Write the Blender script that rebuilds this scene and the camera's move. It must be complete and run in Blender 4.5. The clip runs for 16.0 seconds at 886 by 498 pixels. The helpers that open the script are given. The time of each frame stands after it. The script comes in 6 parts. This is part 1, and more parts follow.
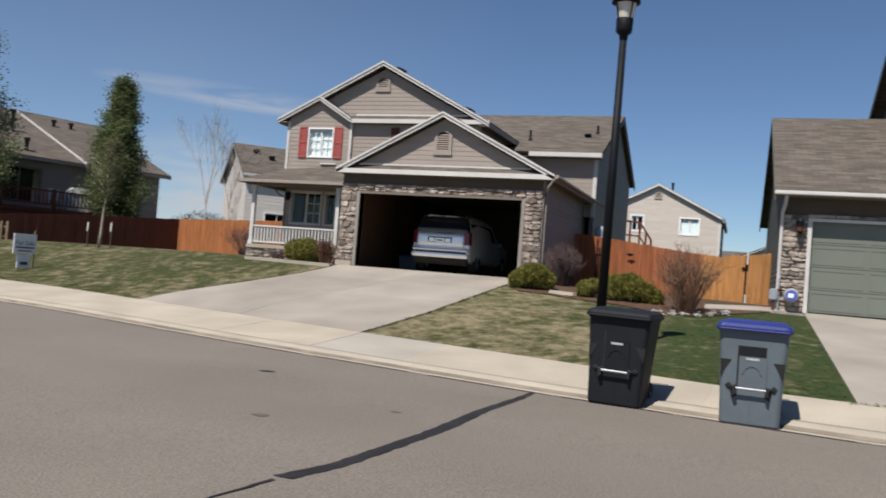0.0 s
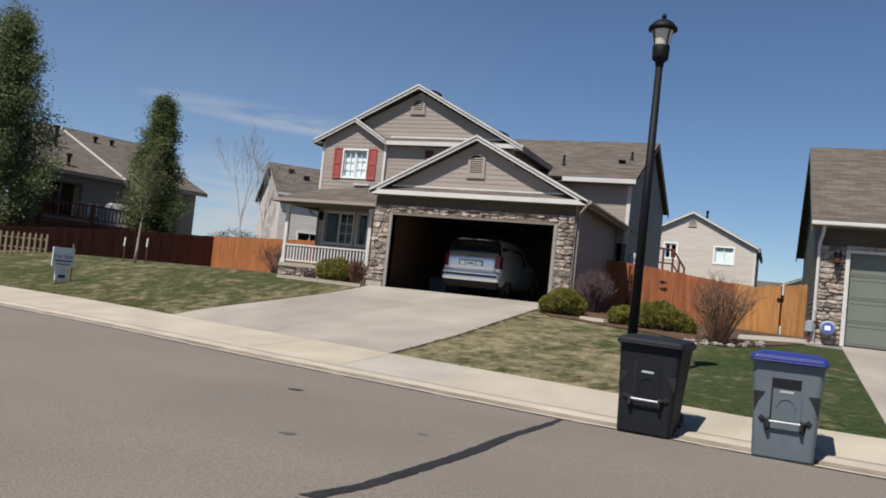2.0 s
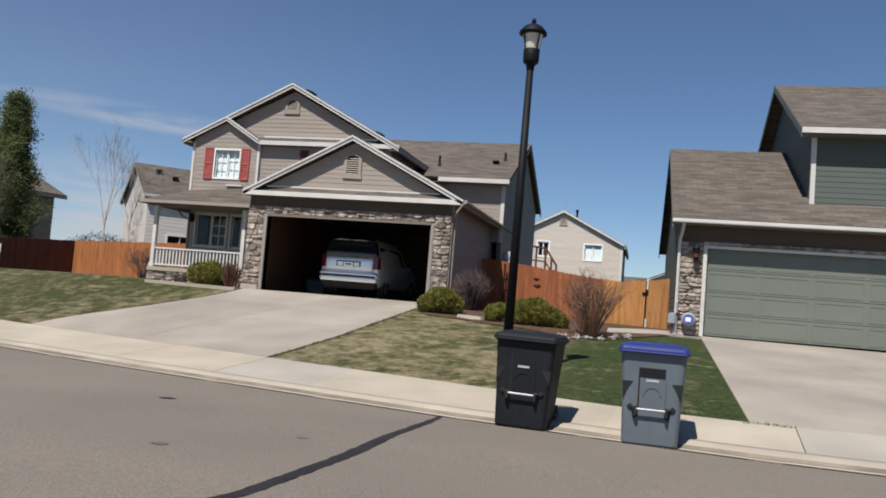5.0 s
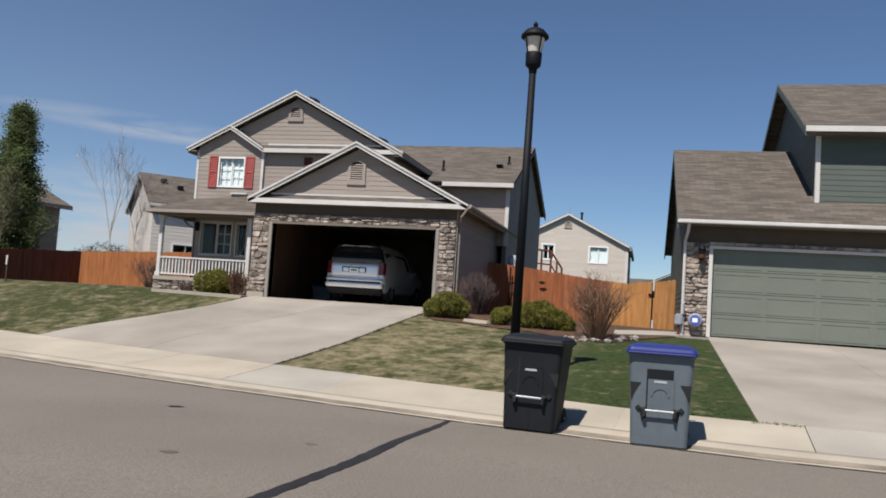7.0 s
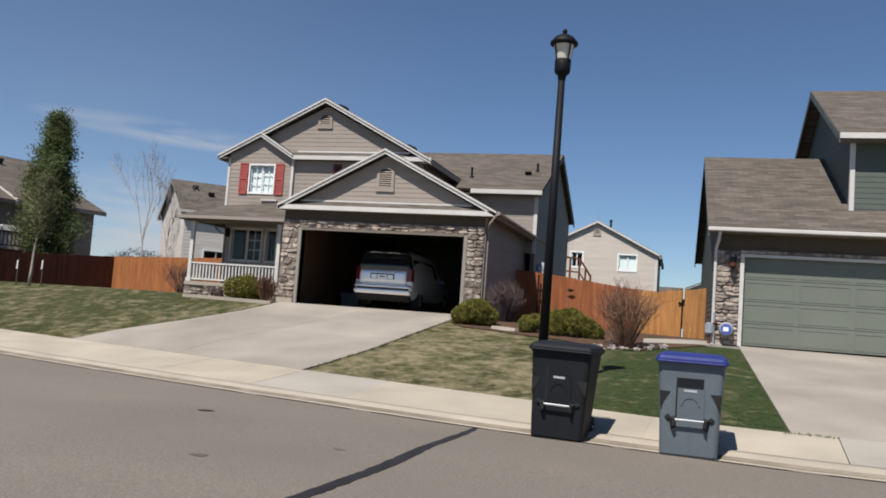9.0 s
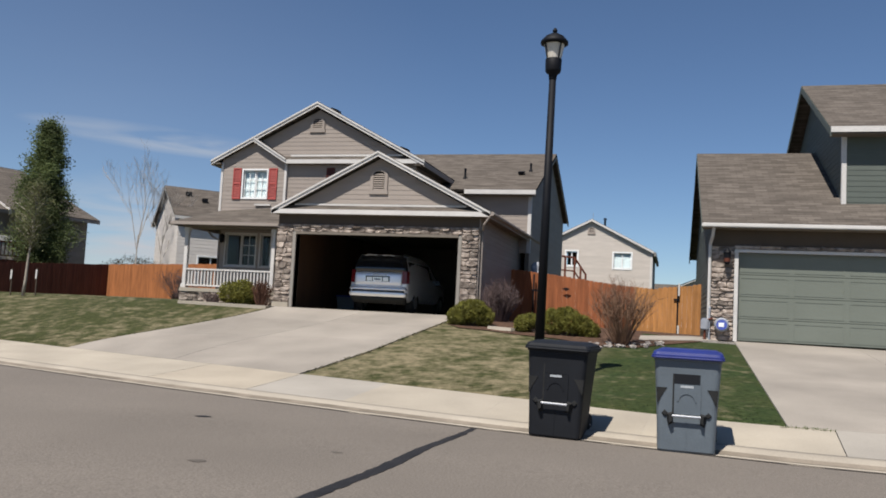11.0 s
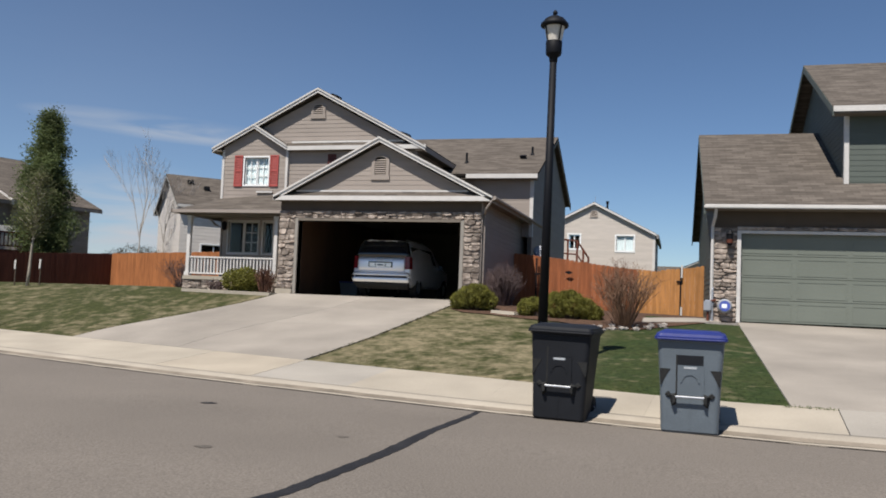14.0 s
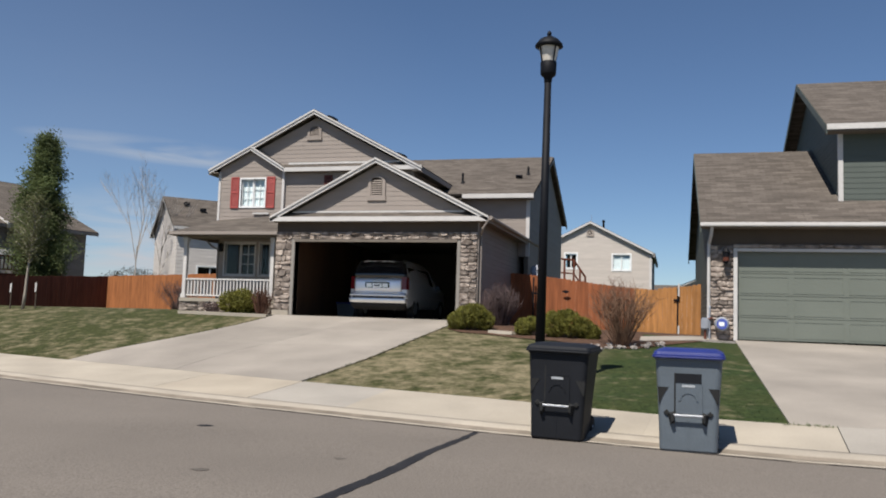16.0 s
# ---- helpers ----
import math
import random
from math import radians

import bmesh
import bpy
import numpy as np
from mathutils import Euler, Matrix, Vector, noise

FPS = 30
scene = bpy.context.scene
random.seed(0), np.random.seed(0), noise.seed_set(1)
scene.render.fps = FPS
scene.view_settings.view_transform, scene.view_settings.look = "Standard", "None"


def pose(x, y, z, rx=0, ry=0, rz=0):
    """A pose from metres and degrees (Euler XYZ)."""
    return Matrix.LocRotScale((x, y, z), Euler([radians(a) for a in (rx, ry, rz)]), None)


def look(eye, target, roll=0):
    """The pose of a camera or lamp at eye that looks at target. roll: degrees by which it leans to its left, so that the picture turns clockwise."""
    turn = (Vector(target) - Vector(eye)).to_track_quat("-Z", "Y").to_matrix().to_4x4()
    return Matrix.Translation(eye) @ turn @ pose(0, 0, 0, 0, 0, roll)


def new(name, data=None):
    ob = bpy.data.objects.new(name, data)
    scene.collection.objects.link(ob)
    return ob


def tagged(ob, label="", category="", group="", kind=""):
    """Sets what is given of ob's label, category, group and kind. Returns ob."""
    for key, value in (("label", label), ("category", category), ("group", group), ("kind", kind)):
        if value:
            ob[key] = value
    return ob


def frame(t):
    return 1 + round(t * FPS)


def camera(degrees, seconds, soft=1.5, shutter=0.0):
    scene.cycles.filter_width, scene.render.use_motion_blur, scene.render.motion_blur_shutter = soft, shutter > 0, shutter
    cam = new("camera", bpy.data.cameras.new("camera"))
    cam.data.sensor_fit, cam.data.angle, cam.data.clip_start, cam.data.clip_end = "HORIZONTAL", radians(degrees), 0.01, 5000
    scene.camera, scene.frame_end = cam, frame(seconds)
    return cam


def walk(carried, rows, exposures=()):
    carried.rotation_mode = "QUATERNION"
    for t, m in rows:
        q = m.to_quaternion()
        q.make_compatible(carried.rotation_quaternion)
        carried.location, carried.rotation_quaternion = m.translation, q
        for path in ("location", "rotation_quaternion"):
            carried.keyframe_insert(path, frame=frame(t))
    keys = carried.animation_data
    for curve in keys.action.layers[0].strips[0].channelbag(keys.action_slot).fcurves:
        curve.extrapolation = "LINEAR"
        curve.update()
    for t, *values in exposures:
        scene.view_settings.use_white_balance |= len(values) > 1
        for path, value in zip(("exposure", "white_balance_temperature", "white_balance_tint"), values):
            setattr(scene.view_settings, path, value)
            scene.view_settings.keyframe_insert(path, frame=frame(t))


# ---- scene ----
cam = camera(57.01, 16.0, soft=1.8, shutter=0.5)
PATH = [
    (0, (10.587, -21.540, 0.083), (9.8990, -19.6628, 0.1338), 4.50),
    (0.5, (10.588, -21.541, 0.083), (9.8198, -19.6948, 0.1398), 5.54),
    (1, (10.588, -21.541, 0.083), (9.8098, -19.7013, 0.1736), 5.63),
    (1.5, (10.589, -21.542, 0.083), (9.8188, -19.6991, 0.1870), 5.66),
    (2, (10.590, -21.543, 0.082), (9.8270, -19.6964, 0.1814), 5.93),
    (2.5, (10.591, -21.543, 0.082), (9.8749, -19.6787, 0.1899), 5.61),
    (3, (10.591, -21.544, 0.082), (9.8864, -19.6756, 0.1972), 5.62),
    (3.5, (10.592, -21.544, 0.080), (9.8828, -19.6795, 0.2191), 5.25),
    (4, (10.591, -21.545, 0.077), (10.1144, -19.6091, 0.2365), 4.61),
    (4.3, (10.590, -21.547, 0.076), (10.2576, -19.5803, 0.2278), 4.99),
    (4.5, (10.589, -21.548, 0.075), (10.1951, -19.5889, 0.1607), 4.74),
    (5, (10.588, -21.550, 0.072), (10.1091, -19.6129, 0.2005), 4.61),
    (5.2, (10.587, -21.552, 0.071), (10.1094, -19.6135, 0.1956), 4.13),
    (7.3, (10.582, -21.563, 0.064), (10.0840, -19.6313, 0.2048), 3.53),
    (7.5, (10.581, -21.564, 0.063), (10.0622, -19.6376, 0.1982), 3.52),
    (8, (10.580, -21.567, 0.061), (10.0669, -19.6408, 0.2232), 3.77),
    (8.5, (10.582, -21.569, 0.060), (10.0338, -19.6507, 0.2042), 3.70),
    (9, (10.585, -21.570, 0.058), (10.0266, -19.6557, 0.2102), 4.12),
    (11.5, (10.596, -21.578, 0.051), (10.0536, -19.6596, 0.2072), 2.75),
    (12, (10.598, -21.580, 0.050), (10.0579, -19.6604, 0.2029), 2.68),
    (12.5, (10.599, -21.581, 0.049), (10.0683, -19.6589, 0.2083), 2.74),
    (13, (10.599, -21.581, 0.047), (10.0711, -19.6578, 0.1916), 2.02),
    (13.5, (10.600, -21.582, 0.045), (10.0713, -19.6582, 0.1836), 2.29),
    (14, (10.600, -21.583, 0.044), (10.0480, -19.6644, 0.1640), 2.27),
    (14.5, (10.601, -21.584, 0.043), (10.0171, -19.6746, 0.1641), 2.59),
    (15, (10.601, -21.584, 0.041), (10.0444, -19.6681, 0.1732), 1.75),
    (15.5, (10.601, -21.585, 0.040), (10.0798, -19.6591, 0.1731), 0.96),
    (16, (10.602, -21.586, 0.038), (10.0570, -19.6692, 0.2079), 1.83),
]
walk(cam, [(t, look(eye, target, roll)) for t, eye, target, roll in PATH])

# ---- light ----
SUN_WAY = Vector((0.165, 0.56, -1.0)).normalized()
world = bpy.data.worlds.new("sky_world")
scene.world = world
world.use_nodes = True
wn, wl = world.node_tree.nodes, world.node_tree.links
sky = wn.new("ShaderNodeTexSky")
sky.sky_type = "NISHITA"
sky.sun_disc = False
sky.sun_elevation = math.asin(-SUN_WAY.z)
sky.sun_rotation = math.atan2(-SUN_WAY.x, -SUN_WAY.y)
sky.altitude, sky.air_density, sky.dust_density, sky.ozone_density = 1600, 1.0, 0.25, 5.5
# one thin cirrus streak, some low haze cloud and an added brightening veil
wc = wn.new("ShaderNodeTexCoord")
wm = wn.new("ShaderNodeMapping")
wm.inputs["Scale"].default_value = (5.0, 5.0, 34.0)
wnoise = wn.new("ShaderNodeTexNoise")
wnoise.inputs["Scale"].default_value, wnoise.inputs["Detail"].default_value, wnoise.inputs["Distortion"].default_value = 1.5, 7.0, 0.6
wl.new(wc.outputs["Generated"], wm.inputs["Vector"])
wl.new(wm.outputs["Vector"], wnoise.inputs["Vector"])
wlast = sky.outputs["Color"]
for way, turn, size, power in (((-0.565, 0.805, 0.182), (0.0, 0.035, 0.61), (0.16, 0.5, 0.016), 1.5), ((-0.60, 0.797, 0.062), (0.0, 0.0, 0.64), (0.13, 0.5, 0.085), 1.5), ((-0.62, 0.75, 0.20), (0.0, 0.0, 0.64), (0.42, 0.7, 0.28), 0.17)):
    wb = wn.new("ShaderNodeMapping")
    wb.vector_type = "TEXTURE"
    wb.inputs["Location"].default_value, wb.inputs["Rotation"].default_value, wb.inputs["Scale"].default_value = way, turn, size
    wg = wn.new("ShaderNodeTexGradient")
    wg.gradient_type = "SPHERICAL"
    wl.new(wc.outputs["Generated"], wb.inputs["Vector"])
    wl.new(wb.outputs["Vector"], wg.inputs["Vector"])
    wr = wn.new("ShaderNodeMapRange")
    wr.inputs[1].default_value, wr.inputs[2].default_value = 0.3, 0.75
    # the faint high veil is even, painted in to lighten the left sky
    if power < 0.3:
        wr.inputs[3].default_value, wr.inputs[4].default_value = 0.5, 0.55
    wl.new(wnoise.outputs["Fac"], wr.inputs[0])
    wmul = wn.new("ShaderNodeMath")
    wmul.operation = "MULTIPLY"
    wl.new(wg.outputs["Fac"], wmul.inputs[0])
    wl.new(wr.outputs[0], wmul.inputs[1])
    wpow = wn.new("ShaderNodeMath")
    wpow.operation, wpow.use_clamp = "MULTIPLY", True
    wpow.inputs[1].default_value = power
    wl.new(wmul.outputs[0], wpow.inputs[0])
    wmix = wn.new("ShaderNodeMixRGB")
    wmix.inputs[2].default_value = (5.6, 5.9, 6.4, 1)
    wl.new(wpow.outputs[0], wmix.inputs[0])
    wl.new(wlast, wmix.inputs[1])
    wlast = wmix.outputs["Color"]
wl.new(wlast, wn["Background"].inputs["Color"])
wn["Background"].inputs["Strength"].default_value = 0.071
sun_data = bpy.data.lights.new("sun", "SUN")
sun_data.energy, sun_data.angle, sun_data.color = 5.0, radians(0.5), (1.0, 0.952, 0.88)
sun = new("sun", sun_data)
sun.rotation_mode = "QUATERNION"
sun.rotation_quaternion = SUN_WAY.to_track_quat("-Z", "Y")
scene.view_settings.exposure = 0.38


# ---- materials ----
def mat(name, col, rough=0.8, var=0.15, scale=3.0, fine=60.0, bump=0.15, metal=0.0, col2=None, stretch=(1, 1, 1), rand=0.0, spec=0.3, fvar=0.12):
    """A surface with broad stains, fine grain and relief; rand: how far single pieces differ."""
    m = bpy.data.materials.new(name)
    m.use_nodes = True
    n, k = m.node_tree.nodes, m.node_tree.links
    b = n["Principled BSDF"]
    tc, mp = n.new("ShaderNodeTexCoord"), n.new("ShaderNodeMapping")
    mp.inputs["Scale"].default_value = stretch
    k.new(tc.outputs["Object"], mp.inputs["Vector"])
    n1, n2 = n.new("ShaderNodeTexNoise"), n.new("ShaderNodeTexNoise")
    n1.inputs["Scale"].default_value, n1.inputs["Detail"].default_value = scale, 5.0
    n2.inputs["Scale"].default_value, n2.inputs["Detail"].default_value = fine, 3.0
    k.new(mp.outputs["Vector"], n1.inputs["Vector"])
    k.new(mp.outputs["Vector"], n2.inputs["Vector"])
    r1 = n.new("ShaderNodeValToRGB")
    r1.color_ramp.elements[0].position, r1.color_ramp.elements[1].position = 0.32, 0.68
    a = [max(0.0, c * (1 - var)) for c in col]
    z = col2 or [min(1.0, c * (1 + var)) for c in col]
    r1.color_ramp.elements[0].color, r1.color_ramp.elements[1].color = (*a, 1), (*z, 1)
    k.new(n1.outputs["Fac"], r1.inputs["Fac"])
    mr = n.new("ShaderNodeMapRange")
    mr.inputs[1].default_value, mr.inputs[2].default_value = 0.25, 0.75
    mr.inputs[3].default_value, mr.inputs[4].default_value = 1 - fvar, 1 + fvar
    k.new(n2.outputs["Fac"], mr.inputs[0])
    mx = n.new("ShaderNodeMixRGB")
    mx.blend_type, mx.inputs[0].default_value = "MULTIPLY", 1.0
    k.new(r1.outputs["Color"], mx.inputs[1])
    k.new(mr.outputs[0], mx.inputs[2])
    out = mx
    if rand:
        oi, rr = n.new("ShaderNodeObjectInfo"), n.new("ShaderNodeMapRange")
        rr.inputs[3].default_value, rr.inputs[4].default_value = 1 - rand, 1 + rand
        k.new(oi.outputs["Random"], rr.inputs[0])
        out = n.new("ShaderNodeMixRGB")
        out.blend_type, out.inputs[0].default_value = "MULTIPLY", 1.0
        k.new(mx.outputs["Color"], out.inputs[1])
        k.new(rr.outputs[0], out.inputs[2])
    k.new(out.outputs["Color"], b.inputs["Base Color"])
    b.inputs["Roughness"].default_value, b.inputs["Metallic"].default_value = rough, metal
    b.inputs["Specular IOR Level"].default_value = spec
    if bump:
        bp = n.new("ShaderNodeBump")
        bp.inputs["Strength"].default_value, bp.inputs["Distance"].default_value = bump, 0.02
        k.new(n2.outputs["Fac"], bp.inputs["Height"])
        k.new(bp.outputs["Normal"], b.inputs["Normal"])
    return m


def leaf_mat(name, col, var=0.3, scale=1.2):
    """Thin leaves: part of the light goes through them."""
    m = mat(name, col, 0.6, var, scale, 40, 0.0, spec=0.2)
    n, k = m.node_tree.nodes, m.node_tree.links
    b = n["Principled BSDF"]
    t, x = n.new("ShaderNodeBsdfTranslucent"), n.new("ShaderNodeMixShader")
    x.inputs[0].default_value = 0.45
    k.new(b.inputs["Base Color"].links[0].from_socket, t.inputs["Color"])
    k.new(b.outputs[0], x.inputs[1])
    k.new(t.outputs[0], x.inputs[2])
    k.new(x.outputs[0], n["Material Output"].inputs["Surface"])
    return m


def glass_mat(name, tint=(0.9, 0.95, 0.95)):
    m = bpy.data.materials.new(name)
    m.use_nodes = True
    n, k = m.node_tree.nodes, m.node_tree.links
    n.remove(n["Principled BSDF"])
    g, t, x, f = (n.new("ShaderNodeBsdfGlossy"), n.new("ShaderNodeBsdfTransparent"), n.new("ShaderNodeMixShader"), n.new("ShaderNodeFresnel"))
    g.inputs["Roughness"].default_value = 0.02
    t.inputs["Color"].default_value = (*tint, 1)
    f.inputs["IOR"].default_value = 1.3
    k.new(f.outputs[0], x.inputs[0])
    k.new(t.outputs[0], x.inputs[1])
    k.new(g.outputs[0], x.inputs[2])
    k.new(x.outputs[0], n["Material Output"].inputs["Surface"])
    return m


def grass_mat(name):
    """Spring lawn: green with straw-coloured patches; fresher green past the lot line."""
    m = bpy.data.materials.new(name)
    m.use_nodes = True
    n, k = m.node_tree.nodes, m.node_tree.links
    b = n["Principled BSDF"]
    tc = n.new("ShaderNodeTexCoord")
    mp = n.new("ShaderNodeMapping")
    mp.inputs["Scale"].default_value = (1.0, 1.0, 1.0)
    mp.inputs["Rotation"].default_value = (0, 0, -0.2)
    k.new(tc.outputs["Object"], mp.inputs["Vector"])

    def tex(scale, detail, src):
        q = n.new("ShaderNodeTexNoise")
        q.inputs["Scale"].default_value, q.inputs["Detail"].default_value = scale, detail
        q.inputs["Roughness"].default_value = 0.62
        k.new(src, q.inputs["Vector"])
        return q.outputs["Fac"]

    def ramp(src, p0, c0, p1, c1):
        q = n.new("ShaderNodeValToRGB")
        e = q.color_ramp.elements
        e[0].position, e[0].color, e[1].position, e[1].color = p0, (*c0, 1), p1, (*c1, 1)
        k.new(src, q.inputs["Fac"])
        return q.outputs["Color"]

    def mix(fac, c1, c2, kind="MIX"):
        q = n.new("ShaderNodeMixRGB")
        q.blend_type = kind
        for s, v in zip(q.inputs, (fac, c1, c2)):
            if isinstance(v, float):
                s.default_value = v
            else:
                k.new(v, s)
        return q.outputs["Color"]

    patch = tex(2.9, 9.0, mp.outputs["Vector"])
    broad = tex(0.42, 5.0, tc.outputs["Object"])
    mixed = mix(0.4, patch, broad)
    fine = tex(10.0, 11.0, tc.outputs["Object"])
    place = n.new("ShaderNodeSeparateXYZ")
    k.new(tc.outputs["Object"], place.inputs["Vector"])
    worn, sumv = n.new("ShaderNodeMapRange"), n.new("ShaderNodeMath")
    worn.inputs[1].default_value, worn.inputs[2].default_value, worn.inputs[3].default_value, worn.inputs[4].default_value = 1.0, 5.0, 0.0, 0.055
    k.new(place.outputs["X"], worn.inputs[0])
    k.new(mixed, sumv.inputs[0])
    k.new(worn.outputs[0], sumv.inputs[1])
    dry = ramp(sumv.outputs[0], 0.475, (0.0, 0.0, 0.0), 0.635, (0.92, 0.92, 0.92))
    straw = ramp(fine, 0.3, (0.11, 0.092, 0.052), 0.7, (0.265, 0.22, 0.14))
    green = ramp(fine, 0.3, (0.018, 0.023, 0.006), 0.7, (0.060, 0.064, 0.022))
    lush = ramp(fine, 0.3, (0.010, 0.020, 0.005), 0.7, (0.042, 0.060, 0.019))
    old = mix(dry, green, straw)
    new_dry = ramp(mixed, 0.54, (0, 0, 0), 0.66, (0.6, 0.6, 0.6))
    half = ramp(tex(0.9, 6.0, tc.outputs["Object"]), 0.40, (0, 0, 0), 0.68, (0.75, 0.75, 0.75))
    fresh = mix(new_dry, mix(half, lush, green), straw)
    sep = n.new("ShaderNodeSeparateXYZ")
    k.new(tc.outputs["Object"], sep.inputs["Vector"])
    ad = n.new("ShaderNodeMath")
    ad.operation = "MULTIPLY_ADD"
    ad.inputs[1].default_value = 1.6
    k.new(patch, ad.inputs[0])
    k.new(sep.outputs["X"], ad.inputs[2])
    st = n.new("ShaderNodeMapRange")
    st.inputs[1].default_value, st.inputs[2].default_value = 9.4, 10.3
    k.new(ad.outputs[0], st.inputs[0])
    k.new(mix(st.outputs[0], old, fresh), b.inputs["Base Color"])
    b.inputs["Roughness"].default_value, b.inputs["Specular IOR Level"].default_value = 0.85, 0.15
    bp = n.new("ShaderNodeBump")
    bp.inputs["Strength"].default_value, bp.inputs["Distance"].default_value = 0.3, 0.03
    k.new(fine, bp.inputs["Height"])
    k.new(bp.outputs["Normal"], b.inputs["Normal"])
    return m


def shingle_mat(name, dark, light):
    """Asphalt shingles: courses of tabs with mixed granules, set out along the roof's own slope."""
    m = bpy.data.materials.new(name)
    m.use_nodes = True
    n, k = m.node_tree.nodes, m.node_tree.links
    b = n["Principled BSDF"]
    uv = n.new("ShaderNodeUVMap")
    br = n.new("ShaderNodeTexBrick")
    br.inputs["Scale"].default_value = 1.0
    br.inputs["Brick Width"].default_value, br.inputs["Row Height"].default_value = 0.34, 0.145
    br.inputs["Mortar Size"].default_value, br.inputs["Bias"].default_value = 0.006, 0.0
    br.inputs["Color1"].default_value, br.inputs["Color2"].default_value = (*dark, 1), (*light, 1)
    br.inputs["Mortar"].default_value = (*[c * 0.80 for c in dark], 1)
    k.new(uv.outputs["UV"], br.inputs["Vector"])
    mp = n.new("ShaderNodeMapping")
    mp.inputs["Scale"].default_value = (0.5, 6.0, 1)
    k.new(uv.outputs["UV"], mp.inputs["Vector"])
    ns = n.new("ShaderNodeTexNoise")
    ns.inputs["Scale"].default_value, ns.inputs["Detail"].default_value = 1.4, 5.0
    k.new(mp.outputs["Vector"], ns.inputs["Vector"])
    mr = n.new("ShaderNodeMapRange")
    mr.inputs[1].default_value, mr.inputs[2].default_value, mr.inputs[3].default_value, mr.inputs[4].default_value = 0.3, 0.7, 0.72, 1.34
    k.new(ns.outputs["Fac"], mr.inputs[0])
    mx = n.new("ShaderNodeMixRGB")
    mx.blend_type, mx.inputs[0].default_value = "MULTIPLY", 1.0
    k.new(br.outputs["Color"], mx.inputs[1])
    k.new(mr.outputs[0], mx.inputs[2])
    k.new(mx.outputs["Color"], b.inputs["Base Color"])
    b.inputs["Roughness"].default_value, b.inputs["Specular IOR Level"].default_value = 0.95, 0.15
    bp = n.new("ShaderNodeBump")
    bp.inputs["Strength"].default_value, bp.inputs["Distance"].default_value = 0.5, 0.015
    k.new(br.outputs["Fac"], bp.inputs["Height"])
    bp.invert = True
    k.new(bp.outputs["Normal"], b.inputs["Normal"])
    return m


ASPHALT = mat("asphalt", (0.154, 0.133, 0.113), 0.9, 0.09, 0.35, 55, 0.4, fvar=0.34)
TAR = mat("tar_seal", (0.017, 0.016, 0.017), 0.6, 0.3, 4, 40, 0.3)
DRIVE = mat("driveway_concrete", (0.245, 0.218, 0.188), 0.9, 0.10, 0.6, 70, 0.25, col2=(0.305, 0.271, 0.233), rand=0.04)
CONCRETE = mat("concrete", (0.345, 0.303, 0.245), 0.9, 0.10, 0.9, 70, 0.25, rand=0.03)
CONCRETE_WARM = mat("tan_concrete", (0.345, 0.298, 0.236), 0.9, 0.10, 0.9, 70, 0.25)
CONCRETE_GREY = mat("grey_concrete", (0.310, 0.282, 0.245), 0.9, 0.10, 0.9, 70, 0.25)
GUTTER_BROWN = mat("gutter_brown_line", (0.185, 0.155, 0.122), 0.95, 0.25, 2, 40, 0.2)
CURB = mat("gutter_concrete", (0.335, 0.294, 0.240), 0.9, 0.12, 1.2, 60, 0.3)
OIL_FAINT = mat("faint_oil_stain", (0.105, 0.091, 0.078), 0.9, 0.25, 6, 55, 0.4)
GUTTER_DARK = mat("gutter_dirt", (0.085, 0.072, 0.06), 0.95, 0.3, 3, 40, 0.3)
GRASS = grass_mat("lawn_grass")
MULCH = mat("bark_mulch", (0.078, 0.043, 0.027), 0.95, 0.4, 8, 50, 0.8)
ROCK = mat("landscape_rock", (0.28, 0.25, 0.225), 0.9, 0.25, 6, 40, 0.4, rand=0.25)
SIDING = mat("greige_siding", (0.292, 0.249, 0.218), 0.75, 0.05, 1.2, 30, 0.1, stretch=(1, 1, 5), rand=0.04, fvar=0.05)
JAMB = mat("grey_jamb_paint", (0.257, 0.234, 0.207), 0.7, 0.08, 2.0, 40, 0.06)
TRIM = mat("white_trim_paint", (0.55, 0.525, 0.50), 0.6, 0.06, 2.0, 40, 0.06)
FRIEZE = mat("brown_frieze_paint", (0.085, 0.064, 0.048), 0.8, 0.1, 1.5, 40, 0.1)
VINYL = mat("white_vinyl", (0.78, 0.78, 0.77), 0.5, 0.03, 2.0, 40, 0.03)
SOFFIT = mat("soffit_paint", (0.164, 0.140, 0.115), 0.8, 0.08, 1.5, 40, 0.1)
SHINGLE = shingle_mat("brown_shingle", (0.078, 0.066, 0.056), (0.122, 0.104, 0.089))
STONE = mat("ledge_stone", (0.235, 0.182, 0.150), 0.9, 0.35, 7, 45, 0.8, col2=(0.40, 0.335, 0.285), rand=0.42)
MORTAR = mat("stone_mortar", (0.20, 0.168, 0.14), 0.95, 0.2, 6, 60, 0.4)
SHUTTER = mat("red_shutter_paint", (0.33, 0.066, 0.058), 0.65, 0.1, 3, 40, 0.1)
# brown shutters of the green house; also red ones with shade painted in
SHUTTER_DARK = mat("brown_and_shaded_red_shutter", (0.11, 0.035, 0.03), 0.65, 0.1, 3, 40, 0.1)
GLASS = glass_mat("window_glass")
CURTAIN = mat("white_curtain", (0.80, 0.82, 0.84), 0.9, 0.05, 4, 60, 0.0, stretch=(6, 6, 0.2))
# near-black, so the unlit depth of rooms and vents is in the colour
DARK_IN = mat("painted_dark_interior", (0.014, 0.013, 0.012), 0.9, 0.2, 2, 30, 0.1)
